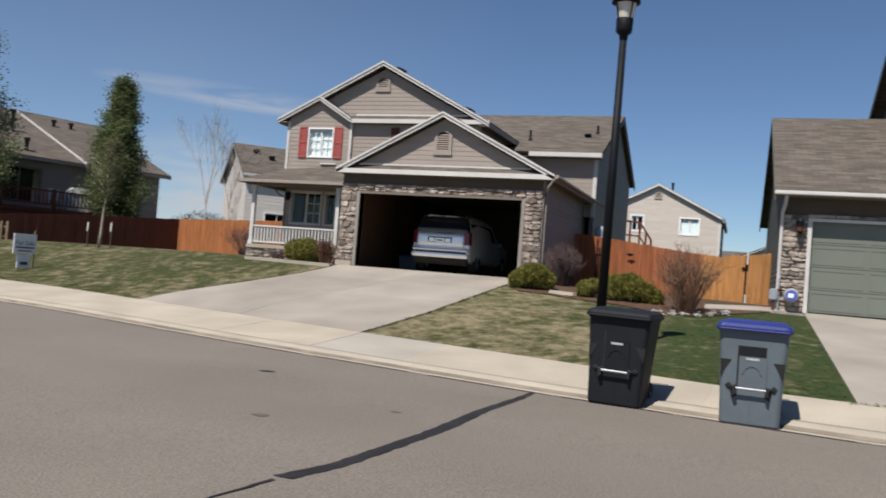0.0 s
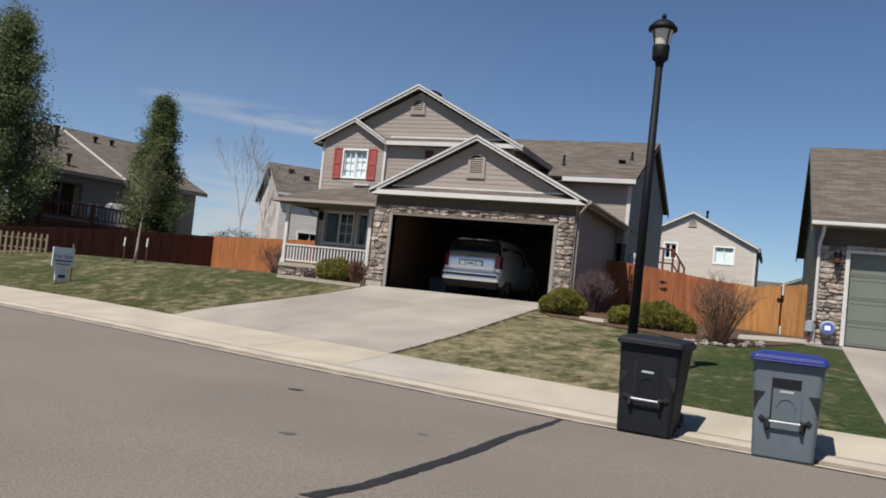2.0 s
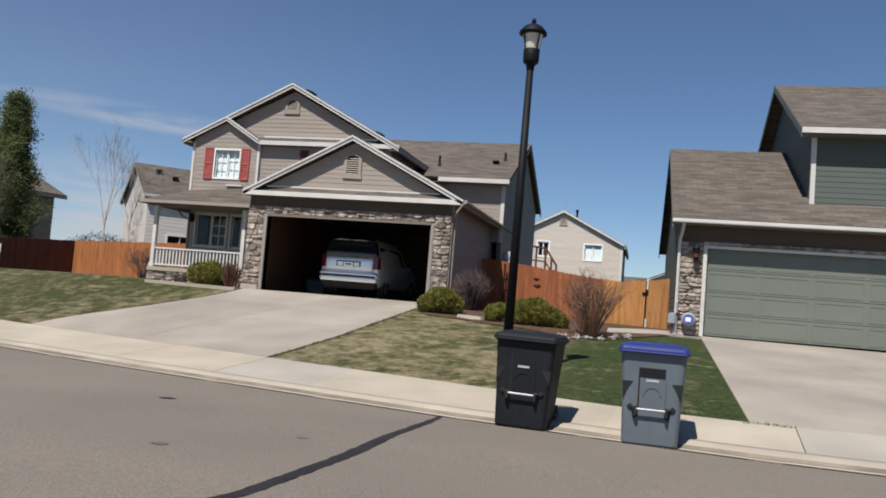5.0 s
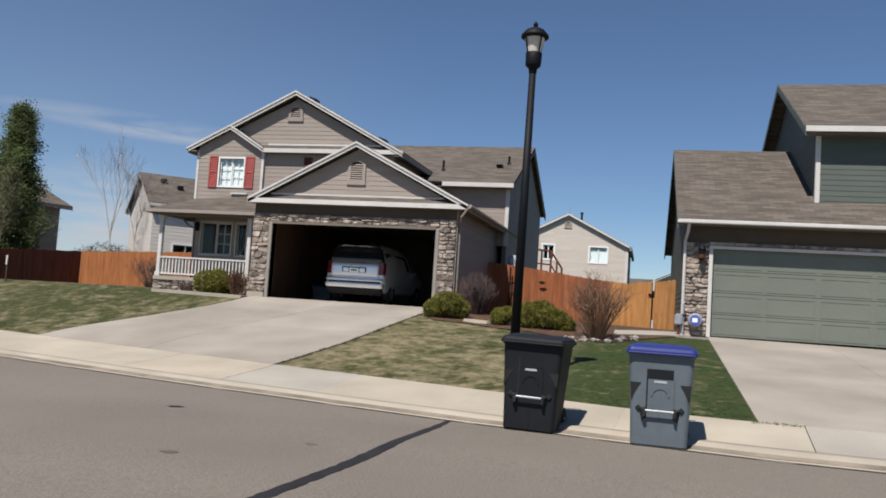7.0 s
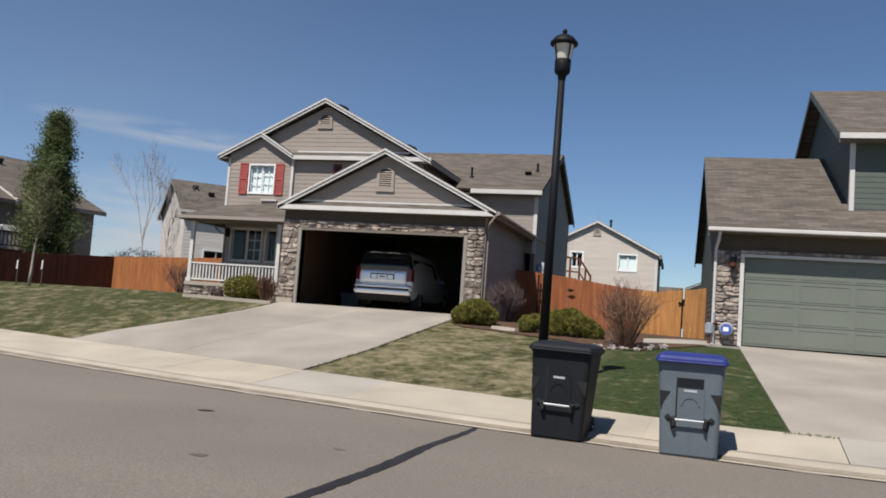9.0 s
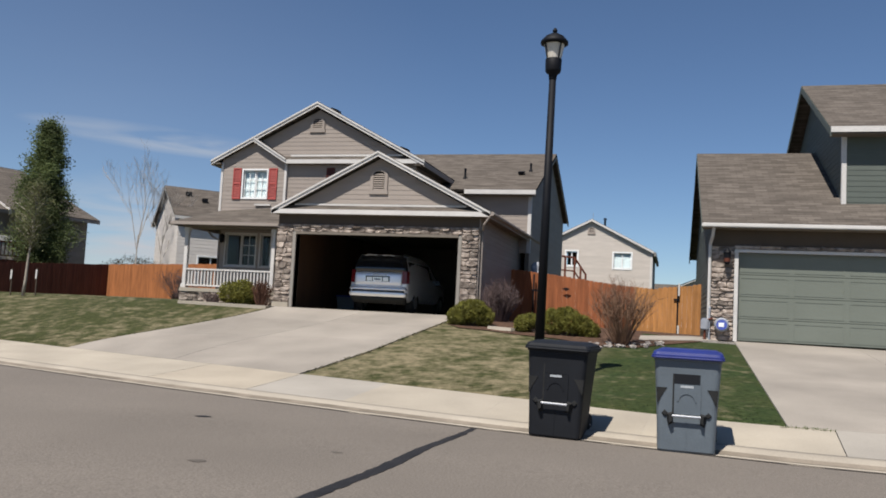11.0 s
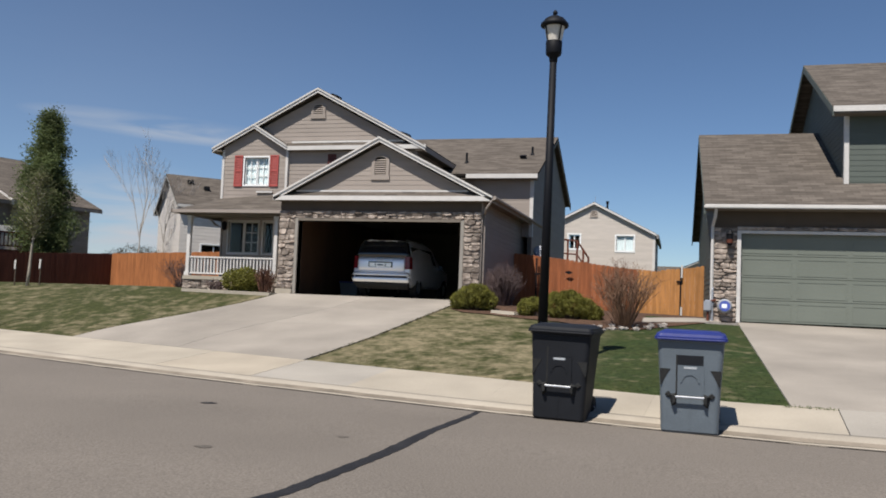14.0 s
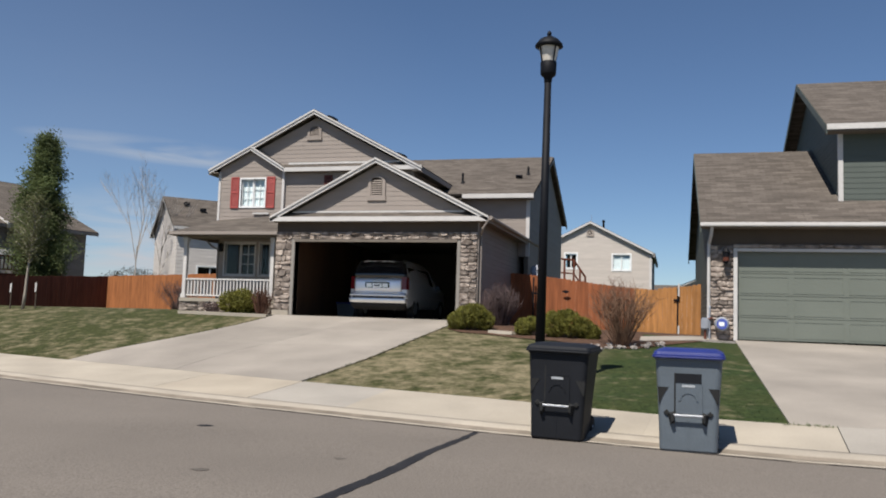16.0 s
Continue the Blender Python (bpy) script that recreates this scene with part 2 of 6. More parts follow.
BUMPER = mat("silver_bumper_paint", (0.88, 0.90, 0.94), 0.2, 0.03, 2, 200, 0.0, metal=0.55, spec=0.6, fvar=0.02)
PALE_SIDING = mat("pale_siding", (0.59, 0.545, 0.505), 0.75, 0.05, 1.2, 30, 0.1, stretch=(1, 1, 5), rand=0.04, fvar=0.05)
# bark of the distant trees, lightened to carry the haze
BARK_FAR = mat("haze_paled_bark", (0.42, 0.385, 0.35), 0.9, 0.2, 5, 50, 0.2)
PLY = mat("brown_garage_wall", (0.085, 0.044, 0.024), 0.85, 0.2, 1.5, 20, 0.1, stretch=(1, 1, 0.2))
# darker than white drywall: part of the garage's gloom is in this colour
DRYWALL = mat("gloom_darkened_drywall", (0.15, 0.135, 0.12), 0.9, 0.1, 1.5, 40, 0.05)
GREEN_SIDING = mat("grey_green_siding", (0.094, 0.108, 0.095), 0.75, 0.05, 1.2, 30, 0.1, stretch=(1, 1, 5), rand=0.04, fvar=0.05)
GREEN_DOOR = mat("grey_green_door_paint", (0.150, 0.165, 0.140), 0.6, 0.05, 1.0, 40, 0.05, fvar=0.04)
CREAM = mat("cream_siding", (0.51, 0.455, 0.405), 0.75, 0.05, 1.2, 30, 0.1, stretch=(1, 1, 5), rand=0.04, fvar=0.05)
TAUPE = mat("taupe_siding", (0.225, 0.208, 0.196), 0.75, 0.06, 1.2, 30, 0.1, stretch=(1, 1, 5), rand=0.04, fvar=0.05)
CEDAR = mat("orange_cedar", (0.38, 0.175, 0.058), 0.8, 0.22, 2.5, 25, 0.3, stretch=(4, 4, 0.5), rand=0.16)
CEDAR_RED = mat("red_cedar", (0.26, 0.086, 0.034), 0.8, 0.22, 2.5, 25, 0.3, stretch=(4, 4, 0.5), rand=0.10)
CEDAR_MID = mat("weathered_orange_cedar", (0.31, 0.115, 0.042), 0.8, 0.2, 2.5, 25, 0.3, stretch=(4, 4, 0.5), rand=0.12)
CEDAR_DARK = mat("dark_brown_cedar", (0.10, 0.030, 0.017), 0.8, 0.2, 2.0, 25, 0.3, stretch=(4, 4, 0.5), rand=0.12)
PALE_WOOD = mat("weathered_picket", (0.18, 0.14, 0.09), 0.85, 0.15, 2.5, 25, 0.2, rand=0.15)
BLACK_METAL = mat("black_painted_metal", (0.0055, 0.006, 0.0085), 0.6, 0.2, 4, 60, 0.08, spec=0.16)
STEEL = mat("bare_steel", (0.55, 0.55, 0.56), 0.35, 0.1, 5, 60, 0.05, metal=0.8, spec=0.5)
BLACK_PLASTIC = mat("black_plastic", (0.0075, 0.0085, 0.0115), 0.65, 0.2, 3, 90, 0.12, spec=0.28)
GREY_PLASTIC = mat("blue_grey_plastic", (0.102, 0.122, 0.141), 0.55, 0.08, 3, 90, 0.12, spec=0.4)
BLUE_PLASTIC = mat("blue_lid_plastic", (0.018, 0.027, 0.15), 0.45, 0.12, 3, 90, 0.1, spec=0.35)
SILVER = mat("silver_car_paint", (0.86, 0.88, 0.92), 0.42, 0.03, 2, 200, 0.0, metal=0.6, spec=0.6, fvar=0.02)
CAR_GLASS = mat("tinted_car_glass", (0.012, 0.013, 0.015), 0.06, 0.1, 2, 60, 0.0, spec=0.8)
TAIL = mat("red_tail_lens", (0.12, 0.008, 0.012), 0.2, 0.15, 8, 60, 0.0, spec=0.6)
TYRE = mat("tyre_rubber", (0.018, 0.018, 0.018), 0.85, 0.2, 8, 60, 0.2)
PLATE = mat("pale_plate", (0.85, 0.87, 0.90), 0.5, 0.05, 8, 60, 0.0)
REFLECTIVE = mat("reflective_plate_sheet", (0.93, 0.91, 0.88), 0.4, 0.04, 8, 60, 0.0, metal=0.55)
STICKER = mat("faded_sticker", (0.42, 0.44, 0.46), 0.6, 0.15, 30, 90, 0.0)
INK = mat("dark_ink", (0.04, 0.05, 0.08), 0.7, 0.1, 8, 60, 0.0)
SIGN_WHITE = mat("white_sign_panel", (0.62, 0.63, 0.66), 0.6, 0.06, 4, 60, 0.03)
LENS = mat("frosted_lamp_lens", (0.62, 0.57, 0.50), 0.35, 0.1, 6, 60, 0.05, spec=0.5)
LEAF = leaf_mat("spring_leaf", (0.15, 0.18, 0.085))
LEAF_DARK = leaf_mat("poplar_leaf", (0.12, 0.15, 0.06), 0.45, 0.9)
LEAF_PALE = leaf_mat("young_leaf", (0.15, 0.155, 0.075))
SHRUB = leaf_mat("evergreen_shrub", (0.185, 0.178, 0.042), 0.6, 7.0)
BARK = mat("pale_bark", (0.32, 0.28, 0.23), 0.9, 0.25, 5, 50, 0.4)
BARK_DARK = mat("dark_bark", (0.078, 0.058, 0.043), 0.9, 0.25, 5, 50, 0.4)
TWIG_RED = mat("red_brown_twigs", (0.117, 0.058, 0.039), 0.9, 0.3, 5, 50, 0.0)
TWIG_TAN = mat("tan_brown_twigs", (0.17, 0.098, 0.062), 0.9, 0.35, 5, 50, 0.0)
TWIG_GREY = mat("grey_purple_twigs", (0.117, 0.082, 0.078), 0.9, 0.3, 5, 50, 0.0)
GREY_METER = mat("meter_enamel", (0.281, 0.296, 0.328), 0.5, 0.1, 5, 50, 0.05)
BLUE_FOIL = mat("blue_sticker", (0.078, 0.109, 0.390), 0.4, 0.1, 5, 50, 0.0)
WHITE_CLOTH = mat("pale_canopy_cloth", (0.429, 0.421, 0.406), 0.9, 0.1, 4, 50, 0.1)
FAR_TREES = mat("distant_foliage", (0.078, 0.074, 0.058), 0.9, 0.3, 0.4, 4, 0.0)


# ---- building helpers ----
def thing(name, label, category, m=None, group="", kind=""):
    ob = new(name)
    ob.matrix_world = m or Matrix()
    ob.empty_display_size = 0.2
    return tagged(ob, label, category, group, kind)


def part(name, bm, material, parent=None, label="", smooth=False):
    me = bpy.data.meshes.new(name)
    bmesh.ops.recalc_face_normals(bm, faces=bm.faces)
    bm.to_mesh(me)
    bm.free()
    me.materials.append(material)
    if smooth:
        for p in me.polygons:
            p.use_smooth = True
    ob = new(name, me)
    ob.parent = parent
    if label:
        ob["label"] = label
    return ob


def box(x0, x1, y0, y1, z0, z1, bm=None, bevel=0.0):
    bm = bm or bmesh.new()
    g = bmesh.ops.create_cube(bm, size=1.0)
    for v in g["verts"]:
        v.co = Vector(((x0 + x1) / 2 + v.co.x * (x1 - x0), (y0 + y1) / 2 + v.co.y * (y1 - y0), (z0 + z1) / 2 + v.co.z * (z1 - z0)))
    if bevel:
        es = list({e for v in g["verts"] for e in v.link_edges})
        bmesh.ops.bevel(bm, geom=es, offset=bevel, segments=2, affect="EDGES")
    return bm


def tube(points, radius, bm=None, seg=8, taper=1.0):
    """A round bar along points, thinner towards the end by taper."""
    bm = bm or bmesh.new()
    rings = []
    n = len(points)
    for i, p in enumerate(points):
        p = Vector(p)
        d = (Vector(points[min(i + 1, n - 1)]) - Vector(points[max(i - 1, 0)])).normalized()
        a = d.orthogonal().normalized() if i == 0 else (a - d * a.dot(d)).normalized()
        c = d.cross(a)
        r = radius * (1 + (taper - 1) * i / max(n - 1, 1))
        rings.append([bm.verts.new(p + r * (a * math.cos(2 * math.pi * j / seg) + c * math.sin(2 * math.pi * j / seg))) for j in range(seg)])
    for r0, r1 in zip(rings, rings[1:]):
        for j in range(seg):
            bm.faces.new((r0[j], r0[(j + 1) % seg], r1[(j + 1) % seg], r1[j]))
    bm.faces.new(rings[0])
    bm.faces.new(rings[-1])
    return bm


def lathe(profile, bm=None, seg=20, centre=(0, 0)):
    """A turned body from (radius, height) pairs."""
    bm = bm or bmesh.new()
    rings = [[bm.verts.new((centre[0] + r * math.cos(2 * math.pi * j / seg), centre[1] + r * math.sin(2 * math.pi * j / seg), z)) for j in range(seg)] for r, z in profile]
    for r0, r1 in zip(rings, rings[1:]):
        for j in range(seg):
            bm.faces.new((r0[j], r0[(j + 1) % seg], r1[(j + 1) % seg], r1[j]))
    bm.faces.new(rings[0])
    bm.faces.new(rings[-1])
    return bm


def solid(front, back, bm=None):
    """A closed body between two polygons of as many points."""
    bm = bm or bmesh.new()
    a, b = [bm.verts.new(p) for p in front], [bm.verts.new(p) for p in back]
    n = len(a)
    bm.faces.new(a)
    bm.faces.new(b[::-1])
    for i in range(n):
        bm.faces.new((a[i], b[i], b[(i + 1) % n], a[(i + 1) % n]))
    return bm


class Face:
    """A wall's own plane: along it, up, and out of it."""

    def __init__(self, origin, along, out):
        self.o, self.a, self.n = Vector(origin), Vector(along), Vector(out)

    def at(self, s, z, d=0.0):
        return self.o + self.a * s + self.n * d + Vector((0, 0, z))


def clip(poly, axis, value, keep_above):
    out = []
    for i, p in enumerate(poly):
        q = poly[(i + 1) % len(poly)]
        pin, qin = ((p[axis] >= value) == keep_above or p[axis] == value), ((q[axis] >= value) == keep_above or q[axis] == value)
        if pin:
            out.append(p)
        if pin != qin:
            t = (value - p[axis]) / (q[axis] - p[axis])
            out.append((p[0] + t * (q[0] - p[0]), p[1] + t * (q[1] - p[1])))
    clean = []
    for p in out:
        if not clean or math.dist(p, clean[-1]) > 1e-4:
            clean.append(p)
    if len(clean) > 1 and math.dist(clean[0], clean[-1]) < 1e-4:
        clean.pop()
    return clean if len(clean) > 2 else []


def cut_holes(poly, holes):
    """Convex pieces of a wall polygon round its openings (s0, s1, z0, z1)."""
    pieces, rest = [], poly
    for s0, s1, z0, z1 in sorted(holes):
        if not rest:
            break
        pieces.append(clip(rest, 0, s0, False))
        mid = clip(clip(rest, 0, s0, True), 0, s1, False)
        if mid:
            pieces += [clip(mid, 1, z0, False), clip(mid, 1, z1, True)]
        rest = clip(rest, 0, s1, True)
    return [p for p in pieces + [rest] if p]


def wall(name, face, poly, parent, core, holes=(), thick=0.14, siding=None, course=0.135, label=""):
    """A wall with real openings and, if wanted, lap boards on it."""
    bm = bmesh.new()
    for p in cut_holes(poly, holes):
        solid([face.at(s, z) for s, z in p], [face.at(s, z, -thick) for s, z in p], bm)
    body = part(name, bm, core, parent, label)
    if siding:
        z, top = min(p[1] for p in poly), max(p[1] for p in poly)
        while z < top - 0.02:
            row = clip(clip(poly, 1, z, True), 1, z + course, False)
            for p in cut_holes(row, holes) if row else ():
                def lap(q, z=z):
                    return 0.021 - 0.007 * (q[1] - z) / course
                part("board", solid([face.at(*q, lap(q)) for q in p], [face.at(*q, 0.001) for q in p]), siding, body)
            z += course
    return body


def roof(name, pts, parent, material=None, thick=0.10, label=""):
    """A roof slope: its top outline, first edge along the eave, and its thickness; set out in metres for the shingles."""
    pts = [Vector(p) for p in pts]
    u = (pts[1] - pts[0]).normalized()
    nrm = u.cross(pts[2] - pts[1]).normalized()
    if nrm.z < 0:
        nrm = -nrm
    v = nrm.cross(u)
    bm = solid(pts, [p - nrm * thick for p in pts])
    lay = bm.loops.layers.uv.new("UVMap")
    for f in bm.faces:
        for lp in f.loops:
            d = lp.vert.co - pts[0]
            lp[lay].uv = (d.dot(u), abs(d.dot(v)))
    return part(name, bm, material or SHINGLE, parent, label)


def plank(a, b, down, out, parent, material, name="fascia", label="", up=(0, 0, 1)):
    """A trim board from a to b: down its depth below the line, out its thickness vector."""
    a, b, o = Vector(a), Vector(b), Vector(out)
    d = -Vector(up) * down
    return part(name, solid([a, b, b + d, a + d], [a + o, b + o, b + d + o, a + d + o]), material, parent, label)


def stones(face, s0, s1, z0, z1, parent, name="stone_facing", rows=(0.06, 0.14), wide=(0.15, 0.40), seed=1, skip=None):
    """Ledge stones laid in uneven rows over a mortar bed."""
    rnd = random.Random(seed)
    bed = part(name, solid([face.at(s, z, 0.03) for s, z in ((s0, z0), (s1, z0), (s1, z1), (s0, z1))], [face.at(s, z, 0.001) for s, z in ((s0, z0), (s1, z0), (s1, z1), (s0, z1))]), MORTAR, parent, "tan and brown ledge stone facing")
    todo, cells = [(s0, s1, z0, z1)], []
    while todo:
        a0, a1, b0, b1 = todo.pop()
        w, h = a1 - a0, b1 - b0
        if h > rows[1] * rnd.uniform(0.8, 1.35) and h > 0.30 * w:
            c = b0 + h * rnd.uniform(0.35, 0.65)
            todo += [(a0, a1, b0, c), (a0, a1, c, b1)]
        elif w > wide[1] * rnd.uniform(0.7, 1.1):
            c = a0 + w * rnd.uniform(0.3, 0.7)
            todo += [(a0, c, b0, b1), (c, a1, b0, b1)]
        else:
            cells.append((a0, a1, b0, b1))
    for a0, a1, b0, b1 in cells:
        g, w, h = 0.006, a1 - a0, b1 - b0
        q = lambda k=0.026: rnd.uniform(-k, k)
        base = [(a0 + g + q(), b0 + g + q()), (a1 - g + q(), b0 + g + q()), (a1 - g + q(), b1 - g + q()), (a0 + g + q(), b1 - g + q())]
        i = min(0.012, w / 6, h / 6)
        top = [(a0 + i + abs(q()), b0 + i + abs(q())), (a0 + w / 2 + q(), b0 + i * 0.6), (a1 - i - abs(q()), b0 + i + abs(q())), (a1 - i * 0.6, b0 + h / 2 + q()), (a1 - i - abs(q()), b1 - i - abs(q())), (a0 + w / 2 + q(), b1 - i * 0.6), (a0 + i + abs(q()), b1 - i - abs(q())), (a0 + i * 0.6, b0 + h / 2 + q())]
        ring = [base[0], (a0 + w / 2, b0 + g), base[1], (a1 - g, b0 + h / 2), base[2], (a0 + w / 2, b1 - g), base[3], (a0 + g, b0 + h / 2)]
        d = rnd.uniform(0.04, 0.085)
        part("stone", solid([face.at(*p, d + q(0.014)) for p in top], [face.at(*p, 0.028) for p in ring]), STONE, bed)
    return bed


def window(face, s0, s1, z0, z1, parent, trim=VINYL, grid=(2, 3), split=True, curtain=None, casing=0.07, half=False):
    """A window in its opening: casing, two sashes, glazing bars, panes, and what hangs behind."""
    def rect(bm, a0, a1, b0, b1, d0, d1):
        return solid([face.at(s, z, d1) for s, z in ((a0, b0), (a1, b0), (a1, b1), (a0, b1))], [face.at(s, z, d0) for s, z in ((a0, b0), (a1, b0), (a1, b1), (a0, b1))], bm)
    bm = bmesh.new()
    c = casing
    for r in ((s0 - c, s0, z0 - c, z1 + c), (s1, s1 + c, z0 - c, z1 + c), (s0, s1, z0 - c, z0), (s0, s1, z1, z1 + c)):
        rect(bm, *r, -0.12, 0.045)
    win = part("window", bm, trim, parent)
    mid = (s0 + s1) / 2 if split else s1
    for a0, a1, d in ((s0, mid, -0.02), (mid, s1, -0.045)) if split else ((s0, s1, -0.02),):
        bm = bmesh.new()
        f = 0.036
        for r in ((a0, a0 + f, z0, z1), (a1 - f, a1, z0, z1), (a0 + f, a1 - f, z0, z0 + f), (a0 + f, a1 - f, z1 - f, z1)):
            rect(bm, *r, d - 0.03, d)
        if grid and not (half and a0 == s0):
            for i in range(1, grid[0]):
                s = a0 + f + (a1 - a0 - 2 * f) * i / grid[0]
                rect(bm, s - 0.011, s + 0.011, z0 + f, z1 - f, d - 0.022, d - 0.006)
            for i in range(1, grid[1]):
                z = z0 + f + (z1 - z0 - 2 * f) * i / grid[1]
                rect(bm, a0 + f, a1 - f, z - 0.011, z + 0.011, d - 0.021, d - 0.007)
        part("window_frame", bm, trim, win)
        pane = part("pane", rect(bmesh.new(), a0 + f, a1 - f, z0 + f, z1 - f, d - 0.019, d - 0.014), GLASS, win)
        pane.visible_shadow = False
    # dark sheet stands in for the unlit room
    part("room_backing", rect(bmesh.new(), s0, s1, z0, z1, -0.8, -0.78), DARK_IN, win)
    if curtain:
        bm = bmesh.new()
        m = 40
        rowa = [bm.verts.new(face.at(s0 + (s1 - s0) * i / m, z0, -0.090 + 0.006 * math.sin(i * 1.35))) for i in range(m + 1)]
        rowb = [bm.verts.new(face.at(s0 + (s1 - s0) * i / m, z1, -0.090 + 0.006 * math.sin(i * 1.35))) for i in range(m + 1)]
        for i in range(m):
            bm.faces.new((rowa[i], rowa[i + 1], rowb[i + 1], rowb[i]))
        part("curtain", bm, curtain, win, "gathered white sheer curtain", True)
    return win


def shutter(face, s0, s1, z0, z1, parent, material):
    bm = bmesh.new()
    def rect(a0, a1, b0, b1, d0, d1):
        solid([face.at(s, z, d1) for s, z in ((a0, b0), (a1, b0), (a1, b1), (a0, b1))], [face.at(s, z, d0) for s, z in ((a0, b0), (a1, b0), (a1, b1), (a0, b1))], bm)
    f = 0.045
    for r in ((s0, s0 + f, z0, z1), (s1 - f, s1, z0, z1), (s0 + f, s1 - f, z0, z0 + f), (s0 + f, s1 - f, z1 - f, z1), (s0 + f, s1 - f, (z0 + z1) / 2 - 0.03, (z0 + z1) / 2 + 0.03)):
        rect(*r, 0.02, 0.055)
    z = z0 + f
    while z < z1 - f:
        solid([face.at(s, q, d) for s, q, d in ((s0 + f, z, 0.05), (s1 - f, z, 0.05), (s1 - f, z + 0.05, 0.03), (s0 + f, z + 0.05, 0.03))], [face.at(s, q, 0.02) for s, q in ((s0 + f, z), (s1 - f, z), (s1 - f, z + 0.05), (s0 + f, z + 0.05))], bm)
        z += 0.055
    return part("shutter", bm, material, parent)


def gable_vent(face, s0, s1, z0, z1, parent, arched=True):
    """A louvred attic vent with a casing and a sill."""
    bm = bmesh.new()
    def rect(a0, a1, b0, b1, d0, d1, bm):
        return solid([face.at(s, z, d1) for s, z in ((a0, b0), (a1, b0), (a1, b1), (a0, b1))], [face.at(s, z, d0) for s, z in ((a0, b0), (a1, b0), (a1, b1), (a0, b1))], bm)
    c = 0.085
    for r in ((s0 - c, s0, z0, z1 - 0.1), (s1, s1 + c, z0, z1 - 0.1), (s0 - c - 0.02, s1 + c + 0.02, z0 - c - 0.03, z0)):
        rect(*r, 0.0, 0.06, bm)
    m, r0, mid = 8, (s1 - s0) / 2, (s0 + s1) / 2
    for i in range(m):
        a, b = math.pi * i / m, math.pi * (i + 1) / m
        q = [(mid + r * math.cos(t), z1 - 0.1 + 0.55 * r * math.sin(t)) for r, t in ((r0, a), (r0 + c, a), (r0 + c, b), (r0, b))]
        solid([face.at(*p, 0.06) for p in q], [face.at(*p, 0.0) for p in q], bm)
    vent = part("gable_vent", bm, SIDING, parent)
    # dark sheet stands in for the shade between the louvres
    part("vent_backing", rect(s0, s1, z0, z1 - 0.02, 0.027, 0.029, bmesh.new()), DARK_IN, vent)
    z = z0 + 0.01
    while z < z1 - 0.06:
        part("slat", solid([face.at(s, q, d) for s, q, d in ((s0, z, 0.056), (s1, z, 0.056), (s1, z + 0.028, 0.034), (s0, z + 0.028, 0.034))], [face.at(s, q, 0.03) for s, q in ((s0, z), (s1, z), (s1, z + 0.012), (s0, z + 0.012))]), SIDING, vent)
        z += 0.062
    return vent


# ---- ground, street and paths ----
EDGE_X = (-300, -60, -20, -7.3, -2.65, -1.43, 0.27, 1.78, 3.14, 4.26, 5.32, 6.26, 7.19, 8.0, 8.93, 10.12, 11.05, 11.9, 12.8, 17, 30, 60, 300)
EDGE_Y = (45, 3, -4.75, -7.35, -8.45, -8.83, -9.35, -9.8, -10.2, -10.48, -10.73, -10.95, -11.22, -11.4, -11.56, -11.75, -11.95, -12.07, -12.1, -11.9, -10.5, -7, 20)
BACK_X = (-300, -60, -20, -7.3, -4.82, -3.67, -2.47, 4.38, 5.18, 6.38, 7.4, 8.35, 9.65, 10.26, 11.19, 11.94, 17, 30, 60, 300)
BACK_Y = (47.1, 5.1, -2.18, -4.6, -5.29, -5.67, -6.1, -8.22, -8.44, -8.83, -9.12, -9.43, -9.9, -10.1, -10.32, -10.36, -9.9, -8.4, -4.9, 22)


def edge(x):
    """Where the asphalt meets the gutter."""
    w = np.array([np.interp(x + d, EDGE_X, EDGE_Y) for d in (-1.0, -0.5, 0, 0.5, 1.0)])
    return float(w.mean())


def back(x):
    """Where the walk ends and the lawns begin."""
    return float(np.mean([np.interp(x + d, BACK_X, BACK_Y) for d in (-0.8, -0.4, 0, 0.4, 0.8)]))


WALK = 2.12


def terrain(x, y):
    """Height of the front lots: from the back of the walk up to the houses."""
    ys = back(x)
    zh = float(np.interp(x, (-30, -14, -6, 0, 5, 12, 20), (-0.25, 0.0, 0.06, -0.02, -0.08, -0.25, -0.3)))
    s = (y - ys) / (-0.3 - ys)
    s = min(max(s, 0.0), 1.0) if x > -6 else min(max((y - ys) / 6.5, 0.0), 1.0)
    return -1.17 + s * (zh + 1.17)


def grid_mesh(name, xs, rows, height, material, kind, label, category):
    verts, faces = [], []
    for x in xs:
        for d in rows:
            verts.append(height(x, d))
    m = len(rows)
    for i in range(len(xs) - 1):
        for j in range(m - 1):
            a = i * m + j
            faces.append((a, a + m, a + m + 1, a + 1))
    me = bpy.data.meshes.new(name)
    me.from_pydata(verts, [], faces)
    me.materials.append(material)
    for p in me.polygons:
        p.use_smooth = True
    return tagged(new(name, me), label, category, kind=kind)


XS = [-300, -200, -120, -80, -60, -45] + [-35 + 0.5 * i for i in range(131)] + [35, 45, 60, 90, 140, 220, 300]


def ground_at(x, d):
    y = edge(x) + d if d <= 0 else back(x) + d - WALK
    if d < -11.6:
        return (x, y, -1.2)
    if d < WALK - 0.01:
        return (x, y, -1.62)
    return (x, y, terrain(x, y))


ROWS = [-400, -120, -40, -20, -14, -11.7, -11.5, 0, WALK - 0.04, WALK] + [WALK + 0.35 * i for i in range(1, 36)] + [16, 18, 21, 25, 30, 40, 60, 100, 180, 320, 600]
